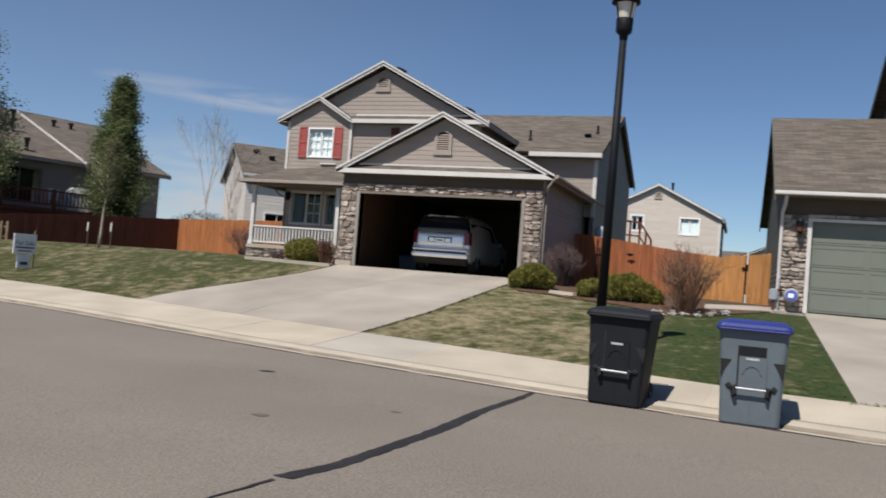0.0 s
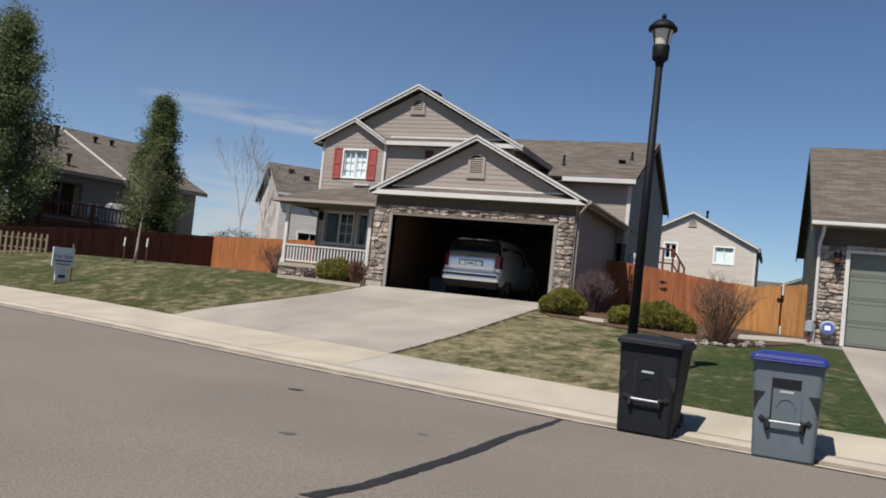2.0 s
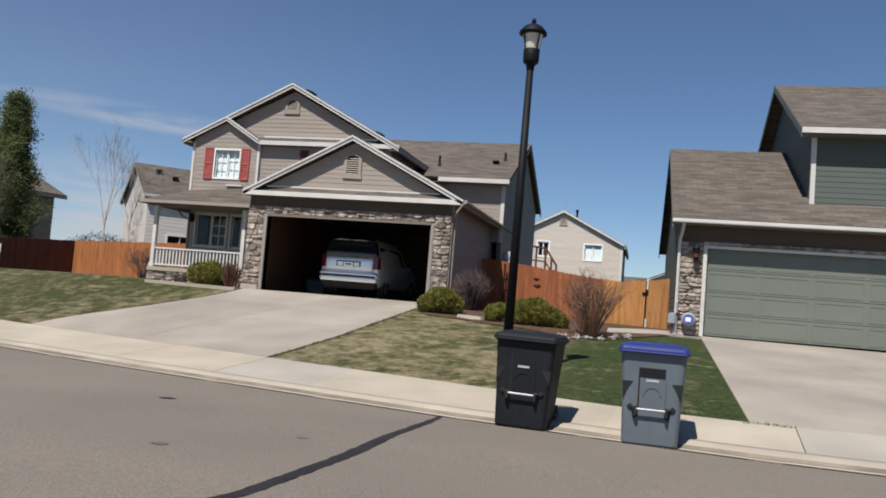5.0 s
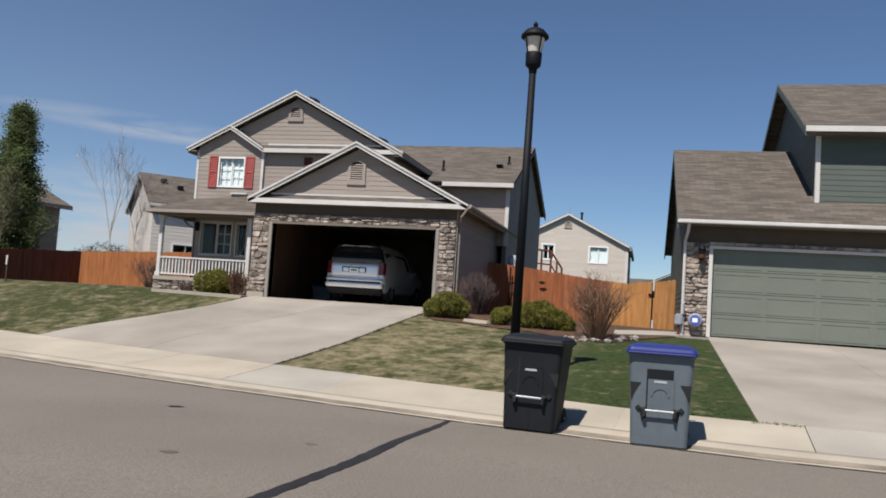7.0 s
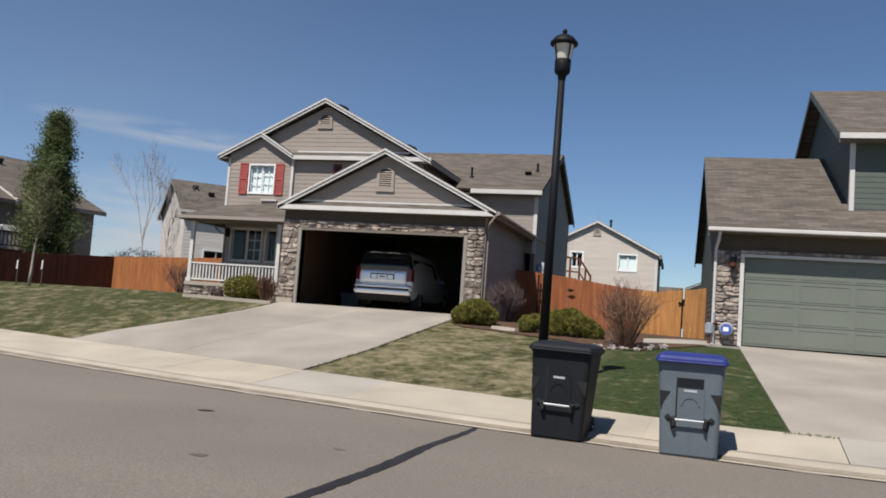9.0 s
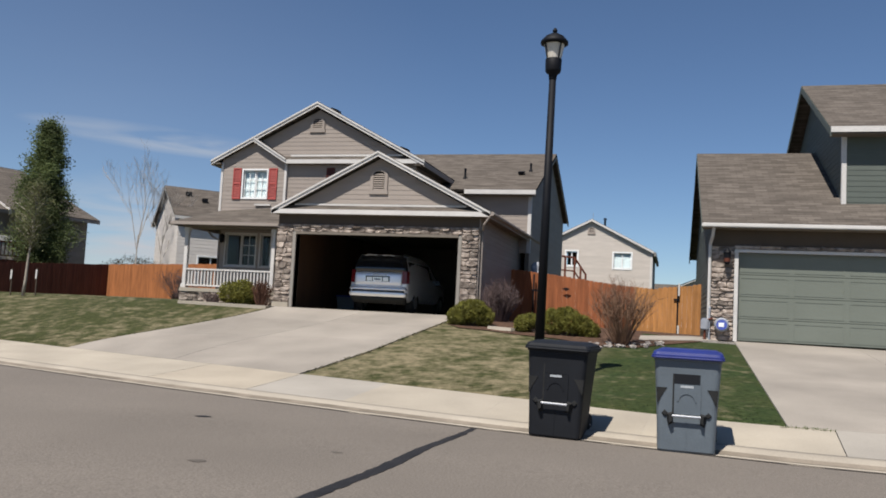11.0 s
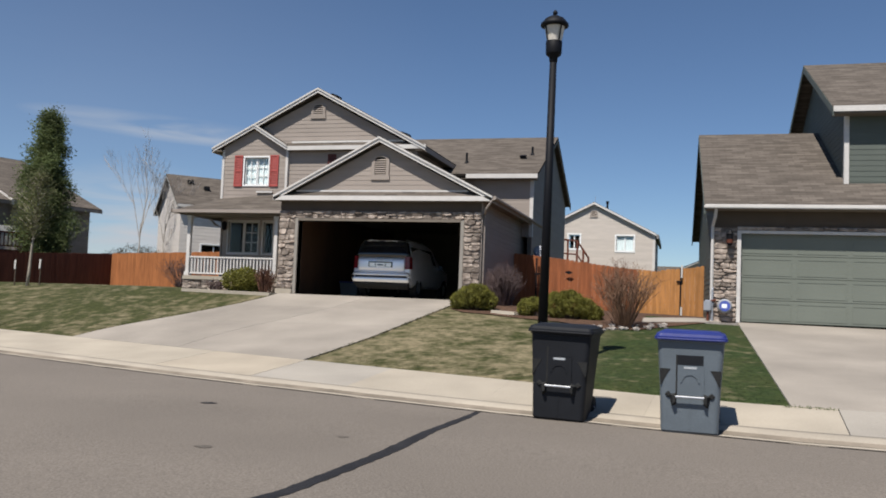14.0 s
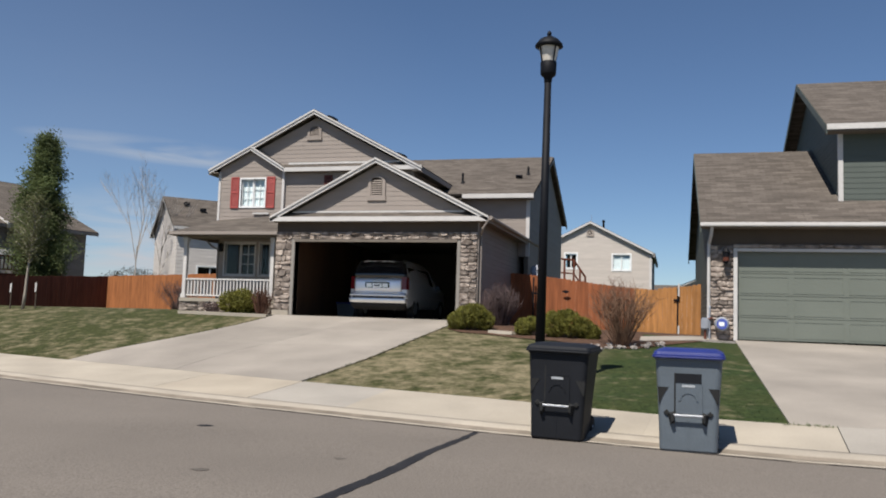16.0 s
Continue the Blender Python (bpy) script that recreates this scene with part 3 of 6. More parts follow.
ground = grid_mesh("ground", XS, ROWS, ground_at, GRASS, "structure", "patchy green and straw-coloured spring lawn", "lawn")
road = grid_mesh("road", XS, [-11.55, -8, -5, -3, -1.5, -0.5, 0.0], lambda x, d: (x, edge(x) + d, -1.37 + 0.05 * (1 - ((d + 5.7) / 5.85) ** 2)), ASPHALT, "structure", "worn grey-brown asphalt street", "road")

# rolled curb and gutter along the street
CURB_ROWS = ((-0.01, -1.50), (0.0, -1.40), (0.02, -1.40), (0.023, -1.362), (0.16, -1.366), (0.20, -1.362), (0.25, -1.340), (0.32, -1.312), (0.40, -1.298), (0.50, -1.288), (0.50, -1.50))
curb = grid_mesh("curb", [x for x in XS if -60 <= x <= 60], list(range(len(CURB_ROWS))), lambda x, j: (x, edge(x) + CURB_ROWS[j][0], CURB_ROWS[j][1]), CURB, "structure", "rolled concrete curb with a shallow gutter", "curb")


def slab(corners_fn, parent, material, nu=6, nv=6, thick=0.09):
    """A concrete slab whose top follows a surface; corners_fn(u, v) gives its points."""
    bm = bmesh.new()
    top = [[bm.verts.new(corners_fn(i / nu, j / nv)) for j in range(nv + 1)] for i in range(nu + 1)]
    for i in range(nu):
        for j in range(nv):
            bm.faces.new((top[i][j], top[i + 1][j], top[i + 1][j + 1], top[i][j + 1]))
    rim = [top[i][0] for i in range(nu + 1)] + [top[nu][j] for j in range(1, nv + 1)] + [top[i][nv] for i in range(nu - 1, -1, -1)] + [top[0][j] for j in range(nv - 1, 0, -1)]
    low = [bm.verts.new(v.co - Vector((0, 0, thick))) for v in rim]
    for i in range(len(rim)):
        q = (i + 1) % len(rim)
        bm.faces.new((rim[i], rim[q], low[q], low[i]))
    return part("slab", bm, material, parent)


pavement = thing("pavement", "pale tan concrete sidewalk slabs along the curb", "pavement", kind="structure")
JOINTS = (-19.3, -16.3, -13.3, -10.3, -7.3, -4.2, -1.1, 2.03, 4.25, 6.06, 8.2, 10.3, 12.53, 15.4, 18.4, 21.4, 24.4, 27.4, 30.4)
OPEN_JOINTS = (2.03, 4.25, 12.53)
for a, b in zip(JOINTS, JOINTS[1:]):
    def on_walk(u, v, a=a, b=b):
        g0, g1 = (0.006 if q in OPEN_JOINTS else 0.0006 for q in (a, b))
        x = a + g0 + (b - a - g0 - g1) * u
        y0 = edge(x) + 0.501
        x += 0.10 * v - 0.05
        return (x, y0 + (back(x) - 0.002 - y0) * v, -1.288 + 0.139 * v)
    slab(on_walk, pavement, CONCRETE_WARM if a == 2.03 else CONCRETE_GREY if a in (4.25, 12.53) else CONCRETE, 5, 3)


def drive_left(y):
    return float(np.interp(y, (-6.1, -5.45, -4.86, -4.3, -3.7, -2.9, -2.1, -1.0, 0), (-2.47, -2.28, -1.98, -1.63, -1.28, -0.95, -0.64, -0.42, -0.35)))


def drive_right(y):
    return float(np.interp(y, (-8.6, -7.8, -5.8, -3.2, 0), (4.15, 4.32, 4.62, 4.78, 4.98)))


driveway = thing("driveway", "sloping pale concrete driveway slabs up to the garage", "driveway", kind="structure")
STEPS = (-4.4, -2.2, 0.02)
for k in range(2):
    u0, u1 = k / 2, (k + 1) / 2
    for j in range(3):
        def on_drive(u, v, j=j, u0=u0, u1=u1):
            uu = u0 + 0.0008 + (u1 - u0 - 0.0016) * u
            t0 = None if j == 0 else STEPS[j - 1]
            t1 = STEPS[j]
            if t0 is None:
                x = drive_left(-6.6) + (drive_right(-7.6) - drive_left(-6.6)) * uu
                t0 = back(x)
            y = t0 + 0.004 + (t1 - t0 - 0.008) * v
            x = drive_left(y) + (drive_right(y) - drive_left(y)) * uu
            return (x, y, terrain(x, y) + 0.022 if y < -0.35 else terrain(x, -0.35) + 0.022 + (y + 0.35) / 0.37 * (0.0 - terrain(x, -0.35) - 0.022))
        slab(on_drive, driveway, DRIVE, 5, 6)

neighbour_drive = thing("neighbour_driveway", "pale concrete driveway slabs of the green house", "driveway", kind="structure")
for k in range(2):
    for j in range(3):
        def on_drive2(u, v, j=j, k=k):
            x = 12.03 + (5.4 * (k + u)) / 2 + (0.004 if k else 0)
            s = (j + v) / 3
            ys = back(x) + 0.006
            y = ys + (-0.62 - ys) * s - 0.012 * (1 - v)
            return (x, y, terrain(x, y) + 0.022)
        slab(on_drive2, neighbour_drive, DRIVE, 5, 5)

front_walk = thing("front_walk", "narrow concrete path from the driveway to the porch", "path", kind="structure")
for j in range(2):
    def on_path(u, v, j=j):
        x = -3.3 + 1.42 * (j + u) - 0.01 * (1 - u)
        return (x, -0.72 + 0.62 * v, terrain(x, -0.4) + 0.03)
    slab(on_path, front_walk, CONCRETE, 4, 2)

# sealed crack and small stains in the asphalt
def ribbon(points, widths, z, lift=0.004):
    bm = bmesh.new()
    rnd = random.Random(4)
    fine = []
    for (p, q), (w0, w1) in zip(zip(points, points[1:]), zip(widths, widths[1:])):
        for i in range(8):
            t = i / 8
            fine.append((p[0] + (q[0] - p[0]) * t + rnd.uniform(-0.006, 0.006), p[1] + (q[1] - p[1]) * t, (w0 + (w1 - w0) * t) * rnd.uniform(0.9, 1.1)))
    rows = []
    for x, y, w in fine:
        h = -1.37 + 0.05 * (1 - ((y - edge(x) + 5.7) / 5.85) ** 2) + lift
        rows.append((bm.verts.new((x - w, y, h)), bm.verts.new((x + w, y, h))))
    for a, b in zip(rows, rows[1:]):
        bm.faces.new((a[0], a[1], b[1], b[0]))
    return bm


crack_seal = part("crack_seal", ribbon([(8.24, -11.48), (8.24, -12.1), (8.17, -13.5), (8.19, -14.4), (8.17, -15.0), (8.12, -15.7), (8.07, -16.4), (7.91, -17.0)], (0.035, 0.05, 0.06, 0.075, 0.065, 0.06, 0.065, 0.075), -1.37), TAR)
tagged(crack_seal, "black tar seal over a crack in the asphalt", "crack seal", kind="structure")
thin_crack = part("hairline_crack", ribbon([(7.91, -17.0), (7.82, -17.6), (7.9, -18.4), (7.8, -19.5)], (0.02, 0.007, 0.006, 0.004), -1.37), TAR)
tagged(thin_crack, "thin dark crack in the asphalt", "crack", kind="structure")
for x, y, r in ((5.17, -12.73, 0.10), (6.69, -15.25, 0.09), (7.53, -14.17, 0.06)):
    bm = bmesh.new()
    rnd = random.Random(int(x * 100))
    h = -1.37 + 0.05 * (1 - ((y - edge(x) + 5.7) / 5.85) ** 2) + 0.004
    bm.faces.new([bm.verts.new((x + r * rnd.uniform(0.6, 1.2) * math.cos(t * 0.524), y + 0.7 * r * rnd.uniform(0.6, 1.2) * math.sin(t * 0.524), h)) for t in range(12)])
    tagged(part("oil_spot", bm, TAR if r > 0.095 else OIL_FAINT), "small dark oil stain on the asphalt", "stain", "oil stains on the street", "structure")


# darker lines along the gutter
def edge_line(name, n0, n1, z0, z1, label, material):
    ob = grid_mesh(name, [x for x in XS if -40 <= x <= 35], [0, 1], lambda x, j: (x, edge(x) + (n0, n1)[j] + 0.012 * math.sin(x * 5.1) * math.sin(x * 1.7), (z0, z1)[j]), material, "structure", label, "gutter")
    return ob


edge_line("gutter_dirt", -0.03, 0.022, -1.3585, -1.3585, "dark line where asphalt meets the gutter", GUTTER_DARK)
edge_line("gutter_dirt", 0.17, 0.262, -1.361, -1.331, "darker brown line along the foot of the curb", GUTTER_BROWN)


# ---- the house with the open garage ----
house = thing("house", "two-storey greige house with stone-faced open garage", "house")

# garage: front, sides, inside
gf = Face((0, 0, 0), (1, 0, 0), (0, -1, 0))
wall("garage_front", gf, [(-0.6, -0.3), (5.45, -0.3), (5.45, 2.72), (-0.6, 2.72)], house, FRIEZE, holes=[(0, 4.88, -0.31, 2.13)], thick=0.25)
wall("garage_gable", gf, [(-0.3, 2.9), (5.25, 2.9), (2.475, 4.34)], house, SOFFIT, siding=SIDING)
gr = Face((5.45, 0, 0), (0, 1, 0), (1, 0, 0))
part("corner_board", box(5.448, 5.478, -0.002, 0.3, -0.3, 2.72), SIDING, house)
wall("garage_side", gr, [(0.255, -0.35), (7.95, -0.35), (7.95, 2.72), (0.255, 2.72)], house, SOFFIT, siding=SIDING)
gl = Face((-0.6, 0, 0), (0, 1, 0), (-1, 0, 0))
wall("garage_side", gl, [(0.255, -0.3), (9.5, -0.3), (9.5, 2.72), (0.255, 2.72)], house, SOFFIT)
part("garage_floor", box(-0.55, 5.4, 0.021, 9.5, -0.25, -0.001), CONCRETE, house, "smooth concrete garage floor")
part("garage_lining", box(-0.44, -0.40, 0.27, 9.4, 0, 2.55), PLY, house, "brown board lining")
part("garage_lining", box(5.26, 5.30, 0.27, 9.4, 0, 2.55), DRYWALL, house, "drywall lining, darkened for the dim garage")
part("garage_back", box(-0.44, 5.30, 9.36, 9.4, 0, 2.55), DRYWALL, house, "drywall back wall, darkened for the dim garage")
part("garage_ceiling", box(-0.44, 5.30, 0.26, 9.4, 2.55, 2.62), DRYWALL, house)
for x0, x1 in ((-0.1, 0.0), (4.88, 4.98)):
    part("door_jamb", box(x0, x1, -0.05, 0.24, 0, 2.2, bevel=0.006), JAMB, house, "grey painted door jamb")
part("door_head", box(0.0, 4.88, -0.07, 0.24, 2.13, 2.2), SOFFIT, house, "brown painted door head")
stones(gf, -0.6, -0.1, 0.14, 2.415, house, seed=3, rows=(0.08, 0.19), wide=(0.2, 0.42))
stones(gf, 4.98, 5.45, 0.14, 2.415, house, seed=8, rows=(0.08, 0.19), wide=(0.2, 0.42))
stones(gf, -0.1, 4.98, 2.2, 2.415, house, seed=5, rows=(0.07, 0.12), wide=(0.18, 0.45))
for x0, x1 in ((-0.62, -0.1), (4.98, 5.47)):
    part("plinth", box(x0, x1, -0.1, 0.03, -0.12, 0.14, bevel=0.01), CONCRETE, house, "pale cast base block")

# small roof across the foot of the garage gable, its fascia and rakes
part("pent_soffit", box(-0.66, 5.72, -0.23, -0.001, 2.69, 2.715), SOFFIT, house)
roof("pent_roof", [(-0.55, -0.23, 2.83), (5.6, -0.23, 2.83), (5.3, -0.03, 2.98), (-0.3, -0.03, 2.98)], house, thick=0.05)
plank((-0.72, -0.27, 2.83), (5.79, -0.27, 2.83), 0.13, (0, 0.035, 0), house, TRIM)
part("flashing", box(-0.1, 5.05, -0.055, -0.028, 2.97, 3.02), TRIM, house)
PX, PZ, EZ = 2.475, 4.50, 2.82
EL, ER = -0.73, 5.79
def rakes(xl, xr, ez, px, pz, y, parent, material=TRIM, left=True, right=True, depth=0.135):
    for a, use in ((xl, left), (xr, right)):
        if use:
            plank((a, y, ez), (px, y, pz), depth, (0, 0.04, 0), parent, material, "rake_board")
            plank((a, y - 0.03, ez + 0.012), (px, y - 0.03, pz + 0.012), 0.055, (0, 0.029, 0), parent, material, "drip_edge")
rakes(EL, ER, EZ, PX, PZ, -0.27, house)
roof("garage_roof", [(EL, -0.25, EZ + 0.03), (EL, 9.6, EZ + 0.03), (PX, 9.6, PZ + 0.03), (PX, -0.25, PZ + 0.03)], house)
roof("garage_roof", [(ER, -0.25, EZ + 0.03), (ER, 8.2, EZ + 0.03), (PX, 9.6, PZ + 0.03), (PX, -0.25, PZ + 0.03)], house)
plank((ER + 0.001, -0.27, EZ), (ER + 0.001, 7.95, EZ), 0.15, (-0.03, 0, 0), house, SIDING)
part("gutter", tube([(ER + 0.05, -0.24, EZ - 0.03), (ER + 0.05, 7.9, EZ - 0.03)], 0.055, seg=8), SIDING, house)
part("downspout", tube([(ER + 0.03, -0.3, 2.74), (5.62, -0.2, 2.5), (5.51, 0.12, 2.35), (5.51, 0.12, -0.15), (5.62, -0.1, -0.22)], 0.035, seg=6), SIDING, house)
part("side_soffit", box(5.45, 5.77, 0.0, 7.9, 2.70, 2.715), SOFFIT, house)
gable_vent(gf, 2.29, 2.64, 3.43, 3.98, house)

# upper floor: bay with the window, and the broad gable behind it
lower_parts = set(house.children)
by = 2.25
bay = Face((0, by, 0), (1, 0, 0), (0, -1, 0))
wall("bay_front", bay, [(-3.95, 2.5), (-1.6, 2.5), (-1.6, 4.66), (-2.77, 5.36), (-3.95, 4.76)], house, SOFFIT, holes=[(-3.15, -2.286, 3.50, 4.405)], siding=SIDING)
window(bay, -3.15, -2.286, 3.50, 4.405, house, curtain=CURTAIN, grid=(2, 3), casing=0.045)
shutter(bay, -3.52, -3.22, 3.445, 4.475, house, SHUTTER)
shutter(bay, -2.216, -1.917, 3.445, 4.475, house, SHUTTER)
for x0, x1 in ((-3.99, -3.91), (-1.67, -1.59)):
    part("corner_board", box(x0, x1, by - 0.04, by + 0.06, 2.5, 4.66), TRIM, house)
gy = 2.32
big = Face((0, gy, 0), (1, 0, 0), (0, -1, 0))
wall("upper_front", big, [(-1.62, 2.5), (2.78, 2.5), (2.78, 4.66), (-1.62, 4.66)], house, SOFFIT, siding=SIDING)
wall("upper_gable", big, [(-1.65, 4.82), (2.45, 4.82), (-0.58, 6.40), (-2.62, 5.40)], house, SOFFIT, siding=SIDING)
wall("upper_side", Face((2.78, gy, 0), (0, 1, 0), (1, 0, 0)), [(0, 2.5), (6, 2.5), (6, 4.6), (0, 4.6)], house, SOFFIT, siding=SIDING)
wall("upper_side", Face((-3.93, by + 0.01, 0), (0, 1, 0), (-1, 0, 0)), [(0, -0.3), (13.0, -0.3), (13.0, 4.6), (0, 4.6)], house, SOFFIT)
# red shutters under the eave, its shadow put into the darker colour
shutter(big, -0.22, 0.06, 3.42, 4.5, house, SHUTTER_DARK)
shutter(big, 1.25, 1.53, 3.42, 4.5, house, SHUTTER_DARK)
gable_vent(big, -0.79, -0.47, 5.78, 6.12, house)
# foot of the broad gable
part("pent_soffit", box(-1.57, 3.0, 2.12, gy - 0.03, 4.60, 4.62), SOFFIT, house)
roof("pent_roof", [(-1.58, 2.12, 4.74), (2.95, 2.12, 4.74), (2.6, gy - 0.03, 4.88), (-1.7, gy - 0.03, 4.88)], house, thick=0.05)
plank((-1.58, 2.07, 4.74), (3.11, 2.07, 4.74), 0.13, (0, 0.035, 0), house, TRIM)
part("flashing", box(-1.5, 2.35, gy - 0.06, gy - 0.03, 4.87, 4.93), TRIM, house)
UX, UZ = -0.58, 6.60
UL, UR, UE = -4.30, 3.13, 4.66
UF = 4.70
ku = (UZ - UE) / (UR - UX)
SX, SZ = -2.77, UZ - (UZ - UF) * (2.77 + UX) / (UX - UL)
for (xa, za), (xb, zb), y in (((UR, UE), (UX, UZ), 2.05), ((UL, UF), (UX, UZ), 2.05), ((-1.58, 4.75), (SX, SZ - 0.02), 2.054)):
    plank((xa, y, za), (xb, y, zb), 0.135, (0, 0.04, 0), house, TRIM, "rake_board")
    plank((xa, y - 0.03, za + 0.012), (xb, y - 0.03, zb + 0.012), 0.055, (0, 0.029, 0), house, TRIM, "drip_edge")
MY0, MY1, MR, ME, MZ, MX = 7.55, 17.29, 12.42, 4.66, 6.97, 5.68
km = (MZ - ME) / (MR - MY0)
roof("upper_roof", [(UR, 2.07, UE + 0.03), (UR, MY0, UE + 0.03), (UX, 9.1, UZ + 0.03), (UX, 2.07, UZ + 0.03)], house)
roof("upper_roof", [(UL, 2.07, UF + 0.03), (UL, MY0, UF + 0.03), (UX, 9.1, UZ + 0.03), (UX, 2.07, UZ + 0.03)], house)
roof("bay_roof", [(-1.58, 2.08, 4.77), (-1.58, gy + 0.1, 4.77), (SX, gy + 0.1, SZ), (SX, 2.08, SZ)], house, thick=0.06)
part("bay_soffit", box(-4.27, -3.95, 2.07, 6, 4.60, 4.63), SOFFIT, house)
plank((UL - 0.001, 2.05, UF), (UL - 0.001, 7.5, UF), 0.15, (0.03, 0, 0), house, TRIM)
plank((UR + 0.001, 2.05, UE), (UR + 0.001, 7.5, UE), 0.15, (-0.03, 0, 0), house, SIDING)
part("eave_soffit", box(2.78, 3.1, 2.07, 7.5, 4.55, 4.57), SOFFIT, house)

upper_parts = set(house.children) - lower_parts

# main body behind the garage
mf = Face((0, 7.95, 0), (1, 0, 0), (0, -1, 0))
wall("main_front", mf, [(2.7, 2.4), (5.45, 2.4), (5.45, 4.62), (2.7, 4.62)], house, SOFFIT, siding=SIDING)
ms = Face((5.45, 7.95, 0), (0, 1, 0), (1, 0, 0))
wall("main_side", ms, [(0, -0.4), (8.95, -0.4), (8.95, 4.62), (4.47, 6.72), (0, 4.62)], house, SOFFIT, siding=SIDING)
wall("main_back", Face((0, 16.9, 0), (-1, 0, 0), (0, 1, 0)), [(-5.45, -0.4), (3.93, -0.4), (3.93, 4.62), (-5.45, 4.62)], house, SOFFIT)
part("corner_board", box(5.36, 5.49, 7.90, 8.02, 2.4, 4.6), TRIM, house)
roof("main_roof", [(-4.25, MY0, ME + 0.03), (MX, MY0, ME + 0.03), (MX, MR, MZ + 0.03), (-4.25, MR, MZ + 0.03)], house)
roof("main_roof", [(-4.25, MY1, ME + 0.03), (MX, MY1, ME + 0.03), (MX, MR, MZ + 0.03), (-4.25, MR, MZ + 0.03)], house)
plank((3.0, MY0 - 0.03, ME + 0.02), (MX, MY0 - 0.03, ME + 0.02), 0.16, (0, 0.035, 0), house, TRIM)
part("main_soffit", box(2.8, 5.66, MY0, 7.94, 4.49, 4.51), SOFFIT, house)
for y in (MY0, MY1):
    plank((MX, y, ME), (MX, MR, MZ), 0.2, (-0.04, 0, 0), house, SIDING, "rake_board")
# roof vents and pipes; the vents on the cross gable belong to the upper storey
def roof_pipe(x, y, h, r=0.045, parent=None):
    z = ME + km * (y - MY0)
    part("vent_pipe", lathe([(r * 2.4, z - 0.05), (r * 1.7, z + 0.06), (r, z + 0.1), (r, z + h), (r * 0.7, z + h + 0.01)], seg=10, centre=(x, y)), BLACK_METAL, parent or house)
roof_pipe(2.65, 8.9, 0.42)
roof_pipe(5.05, 9.9, 0.34)
z = ME + km * (9.4 - MY0)
part("box_vent", solid([(4.68, 9.3, z + 0.02), (4.88, 9.3, z + 0.02), (4.88, 9.5, z + 0.09), (4.68, 9.5, z + 0.09)], [(4.66, 9.25, z + 0.12), (4.90, 9.25, z + 0.12), (4.90, 9.5, z + 0.19), (4.66, 9.5, z + 0.19)]), BLACK_METAL, house)
main_parts = set(house.children) - lower_parts - upper_parts
for x, y in ((-0.40, 3.0), (1.93, 3.5)):
    z = UZ - ku * abs(x - UX)
    part("box_vent", solid([(x - 0.13, y, z + 0.02), (x + 0.13, y, z - 0.05), (x + 0.13, y + 0.28, z - 0.05), (x - 0.13, y + 0.28, z + 0.02)], [(x - 0.12, y - 0.02, z + 0.17), (x + 0.12, y - 0.02, z + 0.08), (x + 0.12, y + 0.28, z + 0.08), (x - 0.12, y + 0.28, z + 0.17)]), BLACK_METAL, house)
upper_parts |= set(house.children) - lower_parts - main_parts
# final size and seat of the two upper blocks
for block, k, shift in ((upper_parts, 1.03, (-0.317, 0.647, -0.002)), (main_parts, 0.93, (0.740, -1.509, 0.004))):
    m = Matrix.Translation(shift) @ Matrix.Scale(k, 4)
    for ob in block:
        for q in (ob, *ob.children_recursive):
            q.data.transform(m)
part("chimney_pipe", box(-4.25, -4.15, 3.3, 3.5, 3.3, 4.2), BLACK_METAL, house)

# porch
pw = Face((0, 2.4, 0), (1, 0, 0), (0, -1, 0))
wall("porch_wall", pw, [(-3.93, -0.3), (-0.6, -0.3), (-0.6, 2.7), (-3.93, 2.7)], house, SOFFIT, holes=[(-3.7, -2.62, 1.26, 2.3), (-2.42, -2.08, 1.26, 2.3)], siding=SIDING)
# duller TRIM instead of VINYL puts the porch's shade into the frames
window(pw, -3.7, -2.62, 1.26, 2.3, house, trim=TRIM, grid=(2, 3), casing=0.05, half=True)
window(pw, -2.42, -2.08, 1.26, 2.3, house, trim=TRIM, grid=None, split=False, casing=0.05)
part("porch_floor", box(-4.2, -0.62, 0.62, 2.38, 0.32, 0.44, bevel=0.01), CONCRETE, house, "raised concrete porch floor")
sf = Face((0, 0.70, 0), (1, 0, 0), (0, -1, 0))
stones(sf, -4.2, -0.72, -0.15, 0.32, house, seed=12)
part("porch_base", box(-4.2, -0.65, 0.71, 2.38, -0.2, 0.32), MORTAR, house)
for x in (-4.12, -1.11):
    post = part("porch_post", box(x - 0.06, x + 0.06, 0.72, 0.84, 0.44, 2.34, bevel=0.008), TRIM, house, "white square porch post")
    part("post_collar", box(x - 0.085, x + 0.085, 0.695, 0.865, 2.2, 2.32, bevel=0.008), TRIM, post)
    part("post_collar", box(x - 0.085, x + 0.085, 0.695, 0.865, 0.441, 0.56, bevel=0.008), TRIM, post)
rail = part("porch_rail", box(-4.06, -1.17, 0.74, 0.82, 1.0, 1.05, box(-4.06, -1.17, 0.755, 0.805, 0.5, 0.55)), TRIM, house, "white wooden porch rail")
for i in range(25):
    x = -3.98 + 2.73 * i / 24
    part("baluster", box(x - 0.022, x + 0.022, 0.76, 0.80, 0.55, 1.0), TRIM, rail)
side = part("porch_rail", box(-4.14, -4.08, 0.85, 2.36, 1.0, 1.05, box(-4.13, -4.09, 0.85, 2.36, 0.5, 0.55)), TRIM, house)
for i in range(12):
    y = 0.95 + 1.35 * i / 11
    part("baluster", box(-4.13, -4.09, y - 0.022, y + 0.022, 0.55, 1.0), TRIM, side)
PE = 2.44
